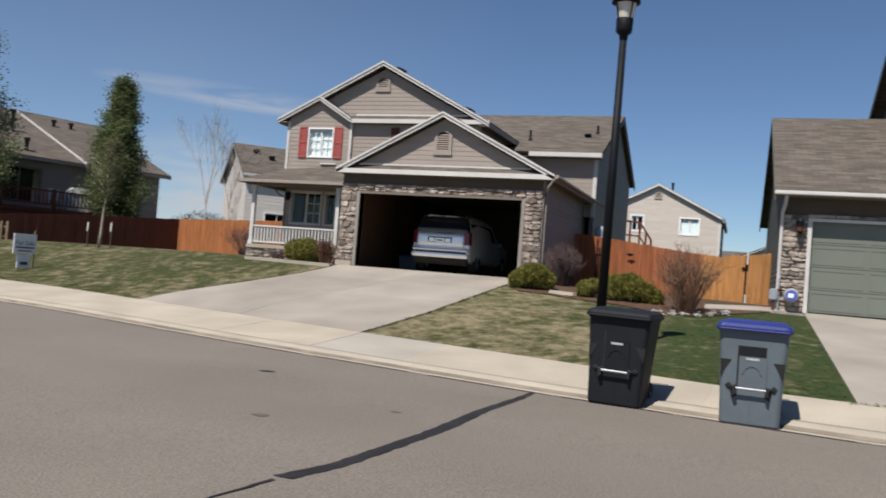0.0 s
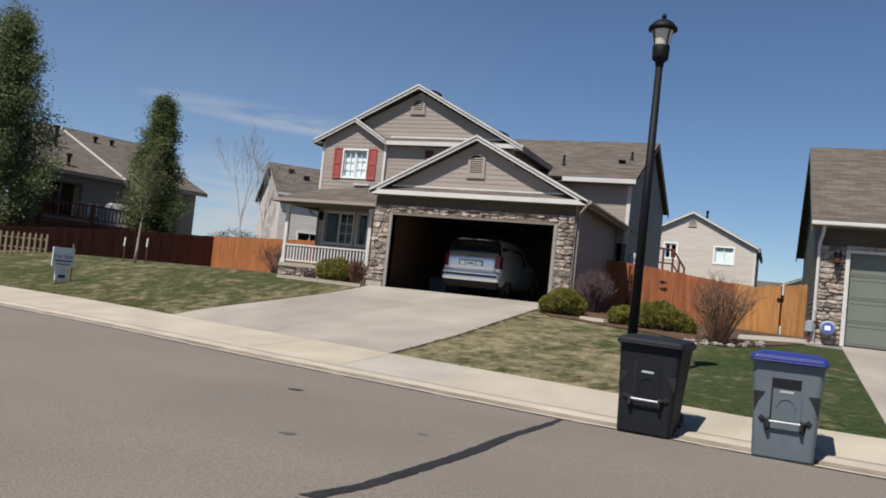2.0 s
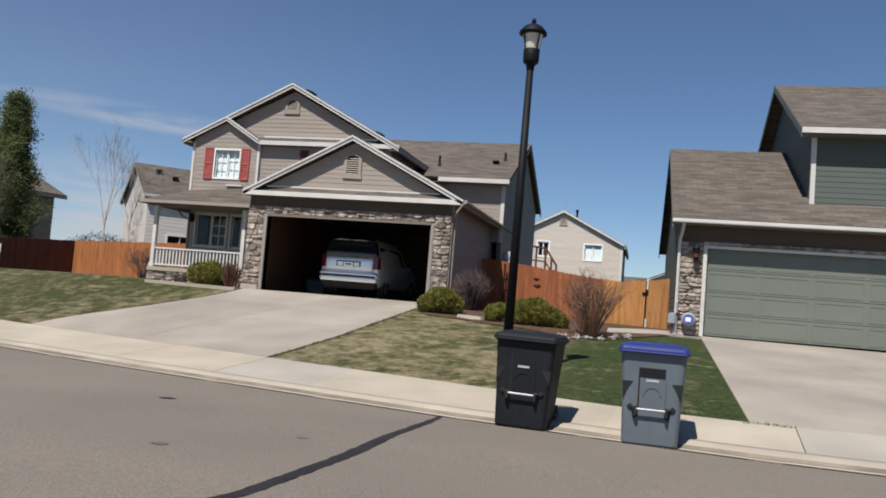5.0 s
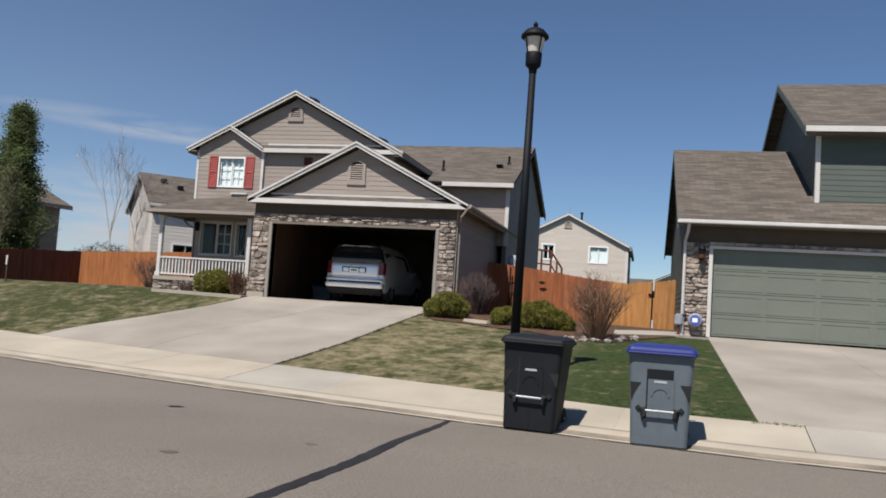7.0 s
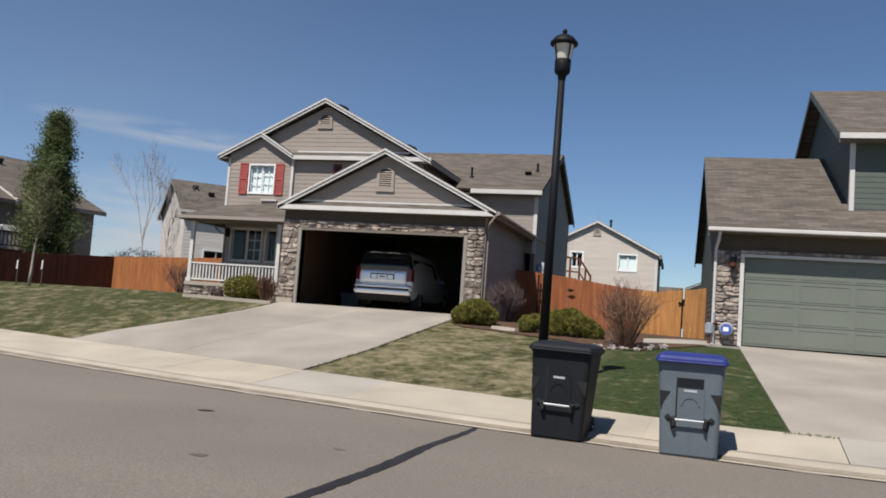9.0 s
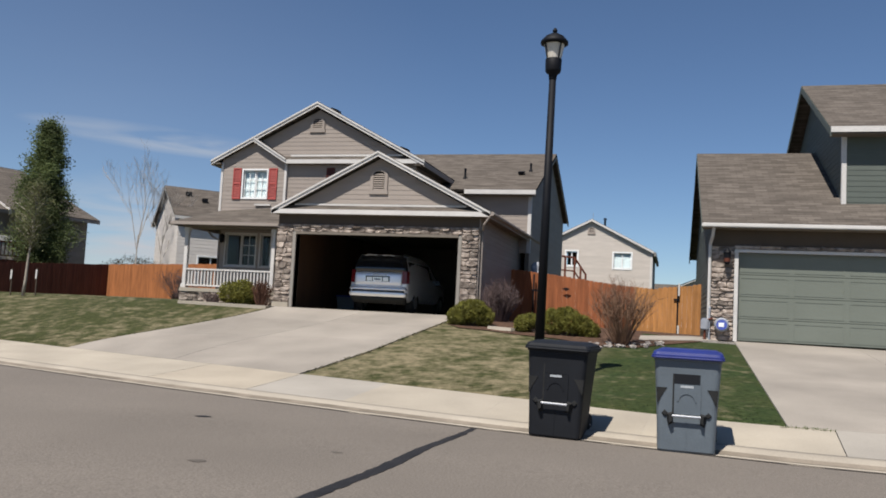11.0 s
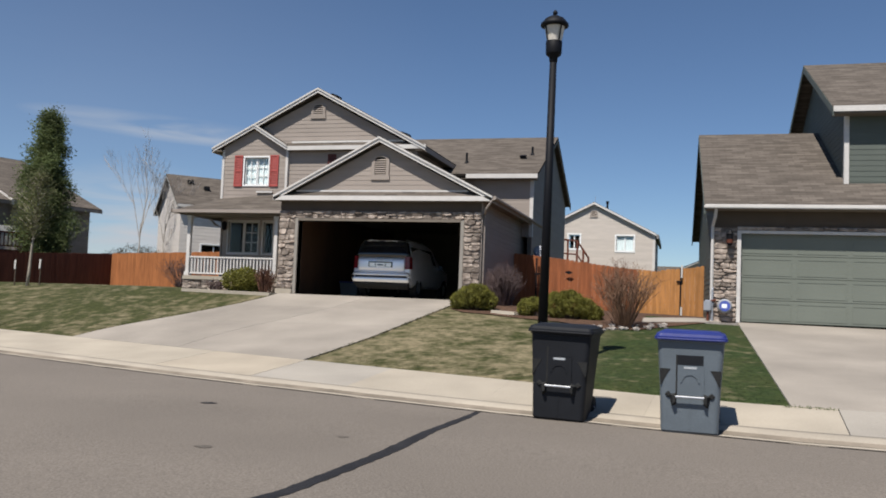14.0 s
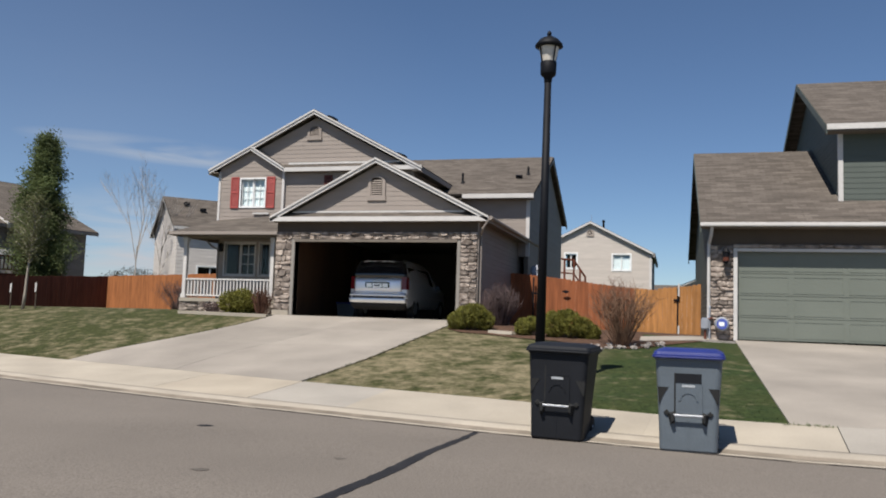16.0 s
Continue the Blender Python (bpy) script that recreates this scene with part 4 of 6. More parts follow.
roof("porch_roof", [(-4.5, 0.42, PE + 0.03), (-0.6, 0.42, PE + 0.03), (-0.95, 2.90, 3.37), (-4.36, 2.93, 3.14)], house)
roof("porch_roof", [(-4.5, 3.4, PE + 0.03), (-4.5, 0.42, PE + 0.03), (-4.36, 2.93, 3.14), (-4.36, 3.4, 3.14)], house)
part("porch_gutter", box(-4.56, -0.62, 0.36, 0.42, PE - 0.07, PE + 0.035, bevel=0.012), SIDING, house, "greige metal gutter")
part("porch_gutter", box(-4.57, -4.5, 0.36, 3.4, PE - 0.07, PE + 0.035, bevel=0.012), SIDING, house)
part("porch_beam", box(-4.2, -0.62, 0.70, 0.86, 2.32, 2.42), SOFFIT, house)
part("porch_soffit", box(-4.48, -0.62, 0.44, 2.39, 2.42, 2.44), SOFFIT, house)
part("downspout", tube([(-4.5, 2.5, 2.4), (-4.3, 2.5, 2.2), (-4.02, 2.45, 2.1), (-4.0, 2.45, -0.2)], 0.035, seg=6), SIDING, house)
part("wall_flashing", box(-3.05, -2.46, 2.87, 2.93, 3.33, 3.385), TRIM, house, "short white flashing at the foot of the bay")
part("wall_lamp", lathe([(0.03, 0.0), (0.07, 0.03), (0.08, 0.2), (0.1, 0.22), (0.02, 0.3)], seg=8, centre=(0, 0)), BLACK_METAL, house).matrix_local = Matrix.Translation((-3.82, 2.28, 2.0))


# ---- neighbouring houses ----
def gable_house(name, label, m, width, depth, eave, ridge, siding, over=0.4, base=-1.0, course=0.2, front_holes=(), left_holes=(), shingle=None, sided=("front", "left")):
    """A house with its ridge along its front; u to the right, v to the back."""
    h = thing(name, label, "house", m)
    f = Face((0, 0, 0), (1, 0, 0), (0, -1, 0))
    wall("wall", f, [(0, base), (width, base), (width, eave), (0, eave)], h, siding, holes=front_holes, siding=siding if "front" in sided else None, course=course)
    g = [(0, base), (depth, base), (depth, eave), (depth / 2, ridge - 0.12), (0, eave)]
    fl = Face((0, 0, 0), (0, 1, 0), (-1, 0, 0))
    wall("wall", fl, g, h, siding, holes=left_holes, siding=siding if "left" in sided else None, course=course)
    wall("wall", Face((width, 0, 0), (0, 1, 0), (1, 0, 0)), g, h, siding, siding=siding if "right" in sided else None, course=course)
    wall("wall", Face((0, depth, 0), (1, 0, 0), (0, 1, 0)), [(0, base), (width, base), (width, eave), (0, eave)], h, siding)
    k = (ridge - eave) / (depth / 2)
    e = eave - k * over
    for y in (-over, depth + over):
        roof("roof", [(-over, y, e + 0.1), (width + over, y, e + 0.1), (width + over, depth / 2, ridge + 0.1), (-over, depth / 2, ridge + 0.1)], h, shingle)
        plank((-over, y, e + 0.08), (width + over, y, e + 0.08), 0.16, (0, 0.03 if y < 0 else -0.03, 0), h, TRIM)
        for x, s in ((-over, 0.03), (width + over, -0.03)):
            plank((x, y, e + 0.09), (x, depth / 2, ridge + 0.09), 0.18, (s, 0, 0), h, TRIM, "rake_board")
    return h, f, fl


# green house beside the garage
gm = Matrix.Translation((12.08, -0.63, -0.24)) @ Matrix.Rotation(radians(0.5), 4, "Z")
green = thing("green_house", "grey-green two-storey house with closed garage door", "house", gm)
nf = Face((0, 0, 0), (1, 0, 0), (0, -1, 0))
wall("garage_front", nf, [(-0.62, -0.3), (8.5, -0.3), (8.5, 2.7), (-0.62, 2.7)], green, FRIEZE, holes=[(0, 4.88, -0.31, 2.13)], thick=0.25)
wall("garage_side", Face((-0.62, 0, 0), (0, 1, 0), (-1, 0, 0)), [(0.255, -0.4), (9.9, -0.4), (9.9, 2.75), (4.95, 5.3), (0.255, 2.88)], green, GREEN_SIDING, siding=GREEN_SIDING)
stones(nf, -0.62, -0.09, -0.02, 2.27, green, seed=21)
stones(nf, 4.97, 7.2, -0.02, 2.27, green, seed=22)
stones(nf, -0.09, 4.97, 2.2, 2.30, green, seed=23, rows=(0.06, 0.10), wide=(0.24, 0.55))
for x0, x1 in ((-0.09, 0.0), (4.88, 4.97)):
    part("door_jamb", box(x0, x1, -0.09, 0.12, -0.02, 2.2), TRIM, green)
part("door_head", box(0, 4.88, -0.08, 0.12, 2.13, 2.2), TRIM, green)
door = part("garage_door", box(0.0, 4.88, 0.07, 0.11, 0.0, 2.13), GREEN_DOOR, green, "grey-green sectional garage door, closed")
for r in range(4):
    z0 = r * 0.5325
    sec = part("door_section", box(0.004, 4.876, 0.035, 0.07, z0 + 0.003, z0 + 0.529, bevel=0.006), GREEN_DOOR, door)
    for c in range(4):
        x0 = 0.06 + c * 1.212
        bm = bmesh.new()
        for a0, a1, b0, b1 in ((x0, x0 + 1.10, z0 + 0.06, z0 + 0.085), (x0, x0 + 1.10, z0 + 0.445, z0 + 0.47), (x0, x0 + 0.025, z0 + 0.085, z0 + 0.445), (x0 + 1.075, x0 + 1.10, z0 + 0.085, z0 + 0.445)):
            box(a0, a1, 0.028, 0.036, b0, b1, bm)
        part("raised_moulding", bm, GREEN_DOOR, sec)
roof("garage_roof", [(-0.87, -0.40, 2.78), (9.5, -0.40, 2.78), (9.5, 4.95, 5.58), (-0.87, 4.95, 5.58)], green)
roof("garage_roof", [(-0.87, 10.5, 2.80), (9.5, 10.5, 2.80), (9.5, 4.95, 5.58), (-0.87, 4.95, 5.58)], green)
part("gutter", box(-0.88, 9.4, -0.50, -0.41, 2.69, 2.79, bevel=0.02), TRIM, green, "white metal gutter")
part("soffit", box(-0.84, 9.4, -0.40, -0.01, 2.68, 2.70), SOFFIT, green)
for y in (-0.34, 10.5):
    plank((-0.88, y, 2.78), (-0.88, 4.95, 5.56), 0.2, (0.03, 0, 0), green, GREEN_SIDING, "rake_board")
part("downspout", tube([(-0.60, -0.38, 2.72), (-0.62, -0.3, 2.5), (-0.66, -0.06, 2.3), (-0.66, -0.06, -0.05)], 0.04, seg=6), TRIM, green, "white downspout")
uf = Face((2.5, 1.0, 0), (1, 0, 0), (0, -1, 0))
wall("upper_front", uf, [(0, 3.0), (7, 3.0), (7, 5.25), (0, 5.25)], green, GREEN_SIDING, holes=[(2.06, 3.15, 4.03, 5.06)], siding=GREEN_SIDING)
window(uf, 2.06, 3.15, 4.03, 5.06, green, curtain=CURTAIN, casing=0.05)
shutter(uf, 1.72, 1.99, 4.0, 5.1, green, SHUTTER_DARK)
shutter(uf, 3.22, 3.49, 4.0, 5.1, green, SHUTTER_DARK)
part("corner_board", box(2.45, 2.56, 0.955, 1.06, 3.4, 5.25), TRIM, green)
wall("upper_side", Face((2.5, 1.0, 0), (0, 1, 0), (-1, 0, 0)), [(0, 2.5), (8.8, 2.5), (8.8, 5.25), (4.4, 7.45), (0, 5.25)], green, GREEN_SIDING, siding=GREEN_SIDING)
roof("upper_roof", [(2.13, 0.6, 5.34), (9.5, 0.6, 5.34), (9.5, 5.4, 7.76), (2.13, 5.4, 7.76)], green)
roof("upper_roof", [(2.13, 10.2, 5.34), (9.5, 10.2, 5.34), (9.5, 5.4, 7.76), (2.13, 5.4, 7.76)], green)
plank((2.13, 0.56, 5.36), (9.5, 0.56, 5.36), 0.14, (0, 0.035, 0), green, TRIM)
part("soffit", box(2.15, 9.4, 0.6, 0.98, 5.18, 5.2), SOFFIT, green)
for y in (0.6, 10.2):
    plank((2.12, y, 5.32), (2.12, 5.4, 7.74), 0.2, (0.03, 0, 0), green, GREEN_SIDING, "rake_board")
lantern = part("wall_lantern", lathe([(0.03, 1.82), (0.07, 1.86), (0.085, 2.08), (0.10, 2.10), (0.03, 2.20), (0.01, 2.22)], seg=10, centre=(-0.27, -0.2)), BLACK_METAL, green, "dark metal wall lantern")
part("bracket", box(-0.29, -0.25, -0.2, -0.03, 2.12, 2.16), BLACK_METAL, lantern)
part("lantern_glass", lathe([(0.072, 1.88), (0.083, 2.06)], seg=10, centre=(-0.27, -0.2)), CEDAR_DARK, lantern)
wall("garage_side", Face((8.5, 0, 0), (0, 1, 0), (1, 0, 0)), [(0, -0.4), (9.9, -0.4), (9.9, 7.2), (0, 5.2)], green, GREEN_SIDING)
wall("back_wall", Face((0, 9.9, 0), (1, 0, 0), (0, 1, 0)), [(-0.62, -0.4), (8.5, -0.4), (8.5, 5.2), (-0.62, 2.7)], green, GREEN_SIDING)

# cream house behind the fence, its gable towards the street
bm_ = Matrix.Translation((1.6, 30.4, 0)) @ Matrix.Rotation(0, 4, "Z")
cream = thing("cream_house", "cream lap-sided house behind the back fence", "house", bm_)
cf = Face((0, 0, 0), (1, 0, 0), (0, -1, 0))
wall("wall", cf, [(0.3, -1), (7.65, -1), (7.65, 4.4), (3.9, 6.30), (0.3, 4.47)], cream, CREAM, holes=[(5.32, 6.38, 3.42, 4.36), (2.35, 3.05, 3.5, 4.4)], siding=CREAM, course=0.19)
window(cf, 5.32, 6.38, 3.42, 4.36, cream, grid=None, casing=0.09, curtain=CURTAIN)
window(cf, 2.35, 3.05, 3.5, 4.4, cream, grid=None, casing=0.09)
wall("wall", Face((7.65, 0, 0), (0, 1, 0), (1, 0, 0)), [(0, -1), (9, -1), (9, 4.38), (0, 4.38)], cream, TAUPE)
wall("wall", Face((0.3, 0, 0), (0, 1, 0), (-1, 0, 0)), [(0, -1), (9, -1), (9, 4.1), (0, 4.1)], cream, TAUPE)
part("corner_board", box(7.54, 7.69, -0.05, 0.08, -1, 4.38), TRIM, cream)
for a in (0.05, 7.75):
    roof("roof", [(a, -0.2, 4.53), (a, 9.2, 4.53), (3.9, 9.2, 6.48), (3.9, -0.2, 6.48)], cream)
    plank((a, -0.22, 4.51), (3.9, -0.22, 6.46), 0.14, (0, 0.04, 0), cream, TRIM, "rake_board")
    plank((a, -0.17, 4.48), (a, 9.2, 4.48), 0.26, (-0.14 if a < 1 else 0.14, 0, 0), cream, TAUPE)
gable_vent(cf, 3.75, 4.03, 5.62, 5.92, cream)
part("vent_pipe", lathe([(0.12, 6.0), (0.07, 6.15), (0.07, 6.78), (0.1, 6.8), (0.1, 6.92)], seg=8, centre=(4.46, 3.0)), BLACK_METAL, cream)
part("antenna", tube([(3.9, 0.5, 6.35), (3.9, 0.5, 6.95)], 0.014), STEEL, cream)

# taupe house with the deck, beyond the brown fence
lm = Matrix.Translation((-22.4, 12.6, 0)) @ Matrix.Rotation(1.26, 4, "Z")
taupe = thing("taupe_house", "taupe one-storey house with a raised deck", "house", lm)
tf = Face((0, 0.5, 0), (1, 0, 0), (0, -1, 0))
wall("wall", tf, [(-14, -1), (0, -1), (0, 4.15), (-14, 4.15)], taupe, TAUPE, holes=[(-4.3, -2.2, 1.9, 3.6), (-6.6, -5.7, 1.7, 3.7)], siding=TAUPE, course=0.2)
window(tf, -4.3, -2.2, 1.9, 3.6, taupe, trim=SOFFIT, grid=None, casing=0.06)
window(tf, -6.6, -5.7, 1.7, 3.7, taupe, grid=None, split=False, casing=0.09)
tf2 = Face((0, 0.9, 0), (1, 0, 0), (0, -1, 0))
wall("wall", tf2, [(0, -1), (4.9, -1), (4.9, 4.2), (0, 4.2)], taupe, TAUPE, siding=TAUPE, course=0.2)
wall("wall", Face((4.9, 0.9, 0), (0, 1, 0), (1, 0, 0)), [(0, -1), (16, -1), (16, 4.2), (8.1, 7.5), (0, 4.2)], taupe, TAUPE)
roof("roof", [(-14.5, 0, 4.2), (0, 0, 4.2), (0, 9, 7.67), (-14.5, 9, 7.67)], taupe)
roof("roof", [(0.02, 0.3, 4.30), (5.27, 0.3, 4.30), (5.27, 9, 7.64), (0.02, 9, 7.64)], taupe)
roof("roof", [(-14.5, 18, 4.2), (5.27, 18, 4.2), (5.27, 9, 7.67), (-14.5, 9, 7.67)], taupe)
plank((0.03, -0.05, 4.22), (0.03, 9, 7.70), 0.26, (-0.16, 0, 0.05), taupe, TRIM, "rake_board")
plank((-14.5, -0.04, 4.18), (0, -0.04, 4.18), 0.18, (0, 0.03, 0), taupe, TAUPE)
plank((0, 0.27, 4.26), (5.27, 0.27, 4.26), 0.18, (0, 0.03, 0), taupe, TAUPE)
plank((5.28, 0.3, 4.28), (5.28, 9, 7.6), 0.22, (-0.03, 0, 0), taupe, TAUPE, "rake_board")
for u, v, h in ((-2.2, 4.2, 1.0), (1.3, 6.8, 0.22), (2.4, 6.9, 0.2), (-2.9, 0.8, 0.5)):
    z = 4.2 + v * 0.385
    part("vent_pipe", lathe([(0.16, z - 0.1), (0.10, z), (0.10, z + h), (0.17, z + h + 0.02), (0.15, z + h + 0.15)], seg=8, centre=(u, v)), BLACK_METAL, taupe)
deck = thing("deck", "dark brown raised timber deck with a railing", "deck", lm)
part("platform", box(-8, -0.3, -2.6, 0.45, 1.35, 1.55), CEDAR_DARK, deck)
rl = part("railing", box(-8, -0.3, -2.6, -2.52, 2.35, 2.43, box(-8, -0.3, -2.6, -2.54, 1.7, 1.76)), CEDAR_DARK, deck)
for i in range(40):
    x = -7.9 + 7.55 * i / 39
    part("baluster", box(x - 0.02, x + 0.02, -2.59, -2.55, 1.76, 2.35), CEDAR_DARK, rl)
for x in (-7.9, -5.4, -2.9, -0.4):
    part("post", box(x - 0.07, x + 0.07, -2.6, -2.46, -1, 2.5), CEDAR_DARK, deck)
part("skirt", box(-8, -0.3, -2.5, -2.45, -1, 1.35), CEDAR_DARK, deck)
grill = thing("covered_grill", "pale grey cloth cover over a barbecue", "grill", lm @ Matrix.Translation((-1.2, -1.6, 1.55)))
bm = bmesh.new()
solid([(-0.75, -0.4, 0), (0.75, -0.4, 0), (0.75, 0.4, 0), (-0.75, 0.4, 0)], [(-0.6, -0.3, 0.85), (0.6, -0.3, 0.85), (0.6, 0.3, 0.85), (-0.6, 0.3, 0.85)], bm)
solid([(-0.62, -0.32, 0.851), (0.62, -0.32, 0.851), (0.62, 0.32, 0.851), (-0.62, 0.32, 0.851)], [(-0.4, -0.2, 1.2), (0.4, -0.2, 1.2), (0.4, 0.2, 1.2), (-0.4, 0.2, 1.2)], bm)
part("cover", bm, WHITE_CLOTH, grill)
chair = thing("deck_chair", "pale slatted chair on the deck", "chair", lm @ Matrix.Translation((-2.4, -1.7, 1.55)))
part("seat", box(-0.28, 0.28, -0.28, 0.28, 0.4, 0.45), WHITE_CLOTH, chair)
part("backrest", box(-0.28, 0.28, 0.25, 0.3, 0.45, 1.05), WHITE_CLOTH, chair)
for x in (-0.25, 0.25):
    for y in (-0.25, 0.25):
        part("leg", box(x - 0.025, x + 0.025, y - 0.025, y + 0.025, 0, 0.4), WHITE_CLOTH, chair)

# pale house far behind the porch
mm = Matrix.Translation((-15.9, 17.7, 0)) @ Matrix.Rotation(0.78, 4, "Z")
pale, pf, pfl = gable_house("pale_house", "pale cream house behind the orange fence", mm, 11, 7.0, 4.75, 6.65, PALE_SIDING, over=0.3, front_holes=[(1.2, 2.6, 1.6, 2.5)])
window(pf, 1.2, 2.6, 1.6, 2.5, pale, grid=None, casing=0.08)
for u, v in ((0.9, 2.4), (1.7, 1.7)):
    z = 4.85 + v * 0.54
    part("box_vent", box(u - 0.15, u + 0.15, v - 0.15, v + 0.15, z, z + 0.22), BLACK_METAL, pale)

# far roofs past the lots
fm = Matrix.Translation((20.6, 72, 0)) @ Matrix.Rotation(math.pi / 2, 4, "Z")
far1, _, _ = gable_house("far_house", "distant cream house beyond the fences", fm, 9, 10, 4.1, 6.3, CREAM, sided=(), over=0.5)
fm2 = Matrix.Translation((3.0, 95, 0))
far2, _, _ = gable_house("far_house", "distant house with a low brown roof", fm2, 11, 8, 3.9, 5.7, TAUPE, sided=(), over=0.5)


# ---- fences ----
def fence(name, label, a, b, tops, bottoms, material, posts_behind=0.06, width=0.14, split_at=None, second=None, gap=0.004, joined=False):
    """A board fence from a to b; tops and bottoms run through heights along it."""
    a, b = Vector((*a, 0)), Vector((*b, 0))
    run = (b - a).length
    u = (b - a) / run
    nrm = Vector((u.y, -u.x, 0))
    f = thing(name, label, "fence")
    count = int(run / width)
    width = run / count
    rnd = random.Random(count)
    ts = [i / (len(tops) - 1) for i in range(len(tops))]
    tb = [i / (len(bottoms) - 1) for i in range(len(bottoms))]
    bmj = bmesh.new()
    for i in range(count):
        s0, s1 = i * width + gap / 2, (i + 1) * width - gap / 2
        t = (i + 0.5) / count
        z1 = float(np.interp(t, ts, tops)) + rnd.uniform(-0.012, 0.012)
        z0 = float(np.interp(t, tb, bottoms)) - 0.02
        d = rnd.uniform(0.0, 0.006)
        c = 0.025
        outline = [(s0, z0), (s1, z0), (s1, z1 - c), (s1 - c, z1), (s0 + c, z1), (s0, z1 - c)]
        front = [a + u * s + nrm * (0.019 + d) + Vector((0, 0, z)) for s, z in outline]
        back = [a + u * s + nrm * d + Vector((0, 0, z)) for s, z in outline]
        m = second if second and t > split_at else material
        if joined:
            solid(front, back, bmj)
        else:
            part("picket", solid(front, back), m, f)
    if joined:
        part("board_run", bmj, material, f)["kind"] = "stuff"
    else:
        bmj.free()
    for h in (0.25, 0.8):
        z = [float(np.interp(t, tb, bottoms)) + h * (float(np.interp(t, ts, tops)) - float(np.interp(t, tb, bottoms))) for t in (0, 0.5, 1)]
        bm = bmesh.new()
        for t0, t1, q0, q1 in ((0, 0.5, z[0], z[1]), (0.5, 1, z[1], z[2])):
            p, q = a + u * run * t0 - nrm * 0.002, a + u * run * t1 - nrm * 0.002
            lo = [p + Vector((0, 0, q0)), q + Vector((0, 0, q1)), q + Vector((0, 0, q1 + 0.09)), p + Vector((0, 0, q0 + 0.09))]
            solid(lo, [v - nrm * 0.038 for v in lo], bm)
        part("rail", bm, material, f)
    return f


right_fence = fence("cedar_fence", "orange cedar board fence between the houses", (5.47, 4.7), (10.13, 4.53), (1.60, 1.50, 1.36, 1.22, 1.13), (-0.2, -0.25, -0.3), CEDAR_RED, split_at=0.86, second=CEDAR)
gate = fence("cedar_gate", "newer golden cedar gate beside the green house", (10.13, 4.53), (11.72, 4.45), (1.17, 1.36), (-0.22, -0.22), CEDAR)
for x, m, h in ((10.72, BLACK_METAL, 1.22), (6.26, BLACK_METAL, 1.45)):
    bm = box(x - 0.025, x + 0.025, 4.46, 4.5, -0.25, h)
    part("hinge_post", bm, m, gate if x > 10 else right_fence)
part("hinge", box(10.60, 10.78, 4.44, 4.455, 0.8, 0.86), BLACK_METAL, gate)
part("hinge", box(6.20, 6.42, 4.445, 4.459, 0.91, 0.97), BLACK_METAL, right_fence)
part("latch", solid([(7.16, 4.485, 1.03), (7.30, 4.485, 0.95), (7.42, 4.485, 1.02), (7.30, 4.485, 1.07)], [(7.16, 4.50, 1.03), (7.30, 4.50, 0.95), (7.42, 4.50, 1.02), (7.30, 4.50, 1.07)]), BLACK_METAL, right_fence)
part("latch_post", box(10.725, 10.775, 4.42, 4.44, 0.95, 1.33, box(10.725, 10.775, 4.42, 4.44, -0.25, 0.05)), TRIM, gate, "white painted post ends")

brown_fence = fence("stained_fence", "dark brown board fence along the side lot", (-21.4, -0.2), (-16.92, 13.53), (0.62, 0.95, 1.36, 1.64), (-0.45, -0.1, 0.0, 0.05), CEDAR_DARK, joined=True)
orange_fence = fence("cedar_fence", "sunlit orange cedar fence behind the front lawn", (-16.9, 13.5), (-4.2, 9.36), (1.64, 1.72, 1.74), (0.0, 0.0, 0.0), CEDAR_MID, width=0.15)
picket_fence = thing("picket_fence", "weathered pale picket fence in the side lot", "fence")
for i in range(26):
    t = i / 25
    x, y = -22.4 + 6.6 * t * 0.7, 0.6 + 7.0 * t * 0.45
    part("picket", solid([(x - 0.05, y, -0.3), (x + 0.05, y + 0.02, -0.3), (x + 0.05, y + 0.02, 0.52 + 0.1 * t), (x, y, 0.6 + 0.1 * t), (x - 0.05, y, 0.52 + 0.1 * t)], [(x - 0.05, y + 0.03, -0.3), (x + 0.05, y + 0.05, -0.3), (x + 0.05, y + 0.05, 0.52 + 0.1 * t), (x, y + 0.03, 0.6 + 0.1 * t), (x - 0.05, y + 0.03, 0.52 + 0.1 * t)]), PALE_WOOD, picket_fence)
for h in (-0.05, 0.35):
    part("rail", solid([(-22.4, 0.64, h), (-17.78, 3.79, h + 0.06), (-17.78, 3.79, h + 0.13), (-22.4, 0.64, h + 0.07)], [(-22.4, 0.68, h), (-17.78, 3.83, h + 0.06), (-17.78, 3.83, h + 0.13), (-22.4, 0.68, h + 0.07)]), PALE_WOOD, picket_fence)


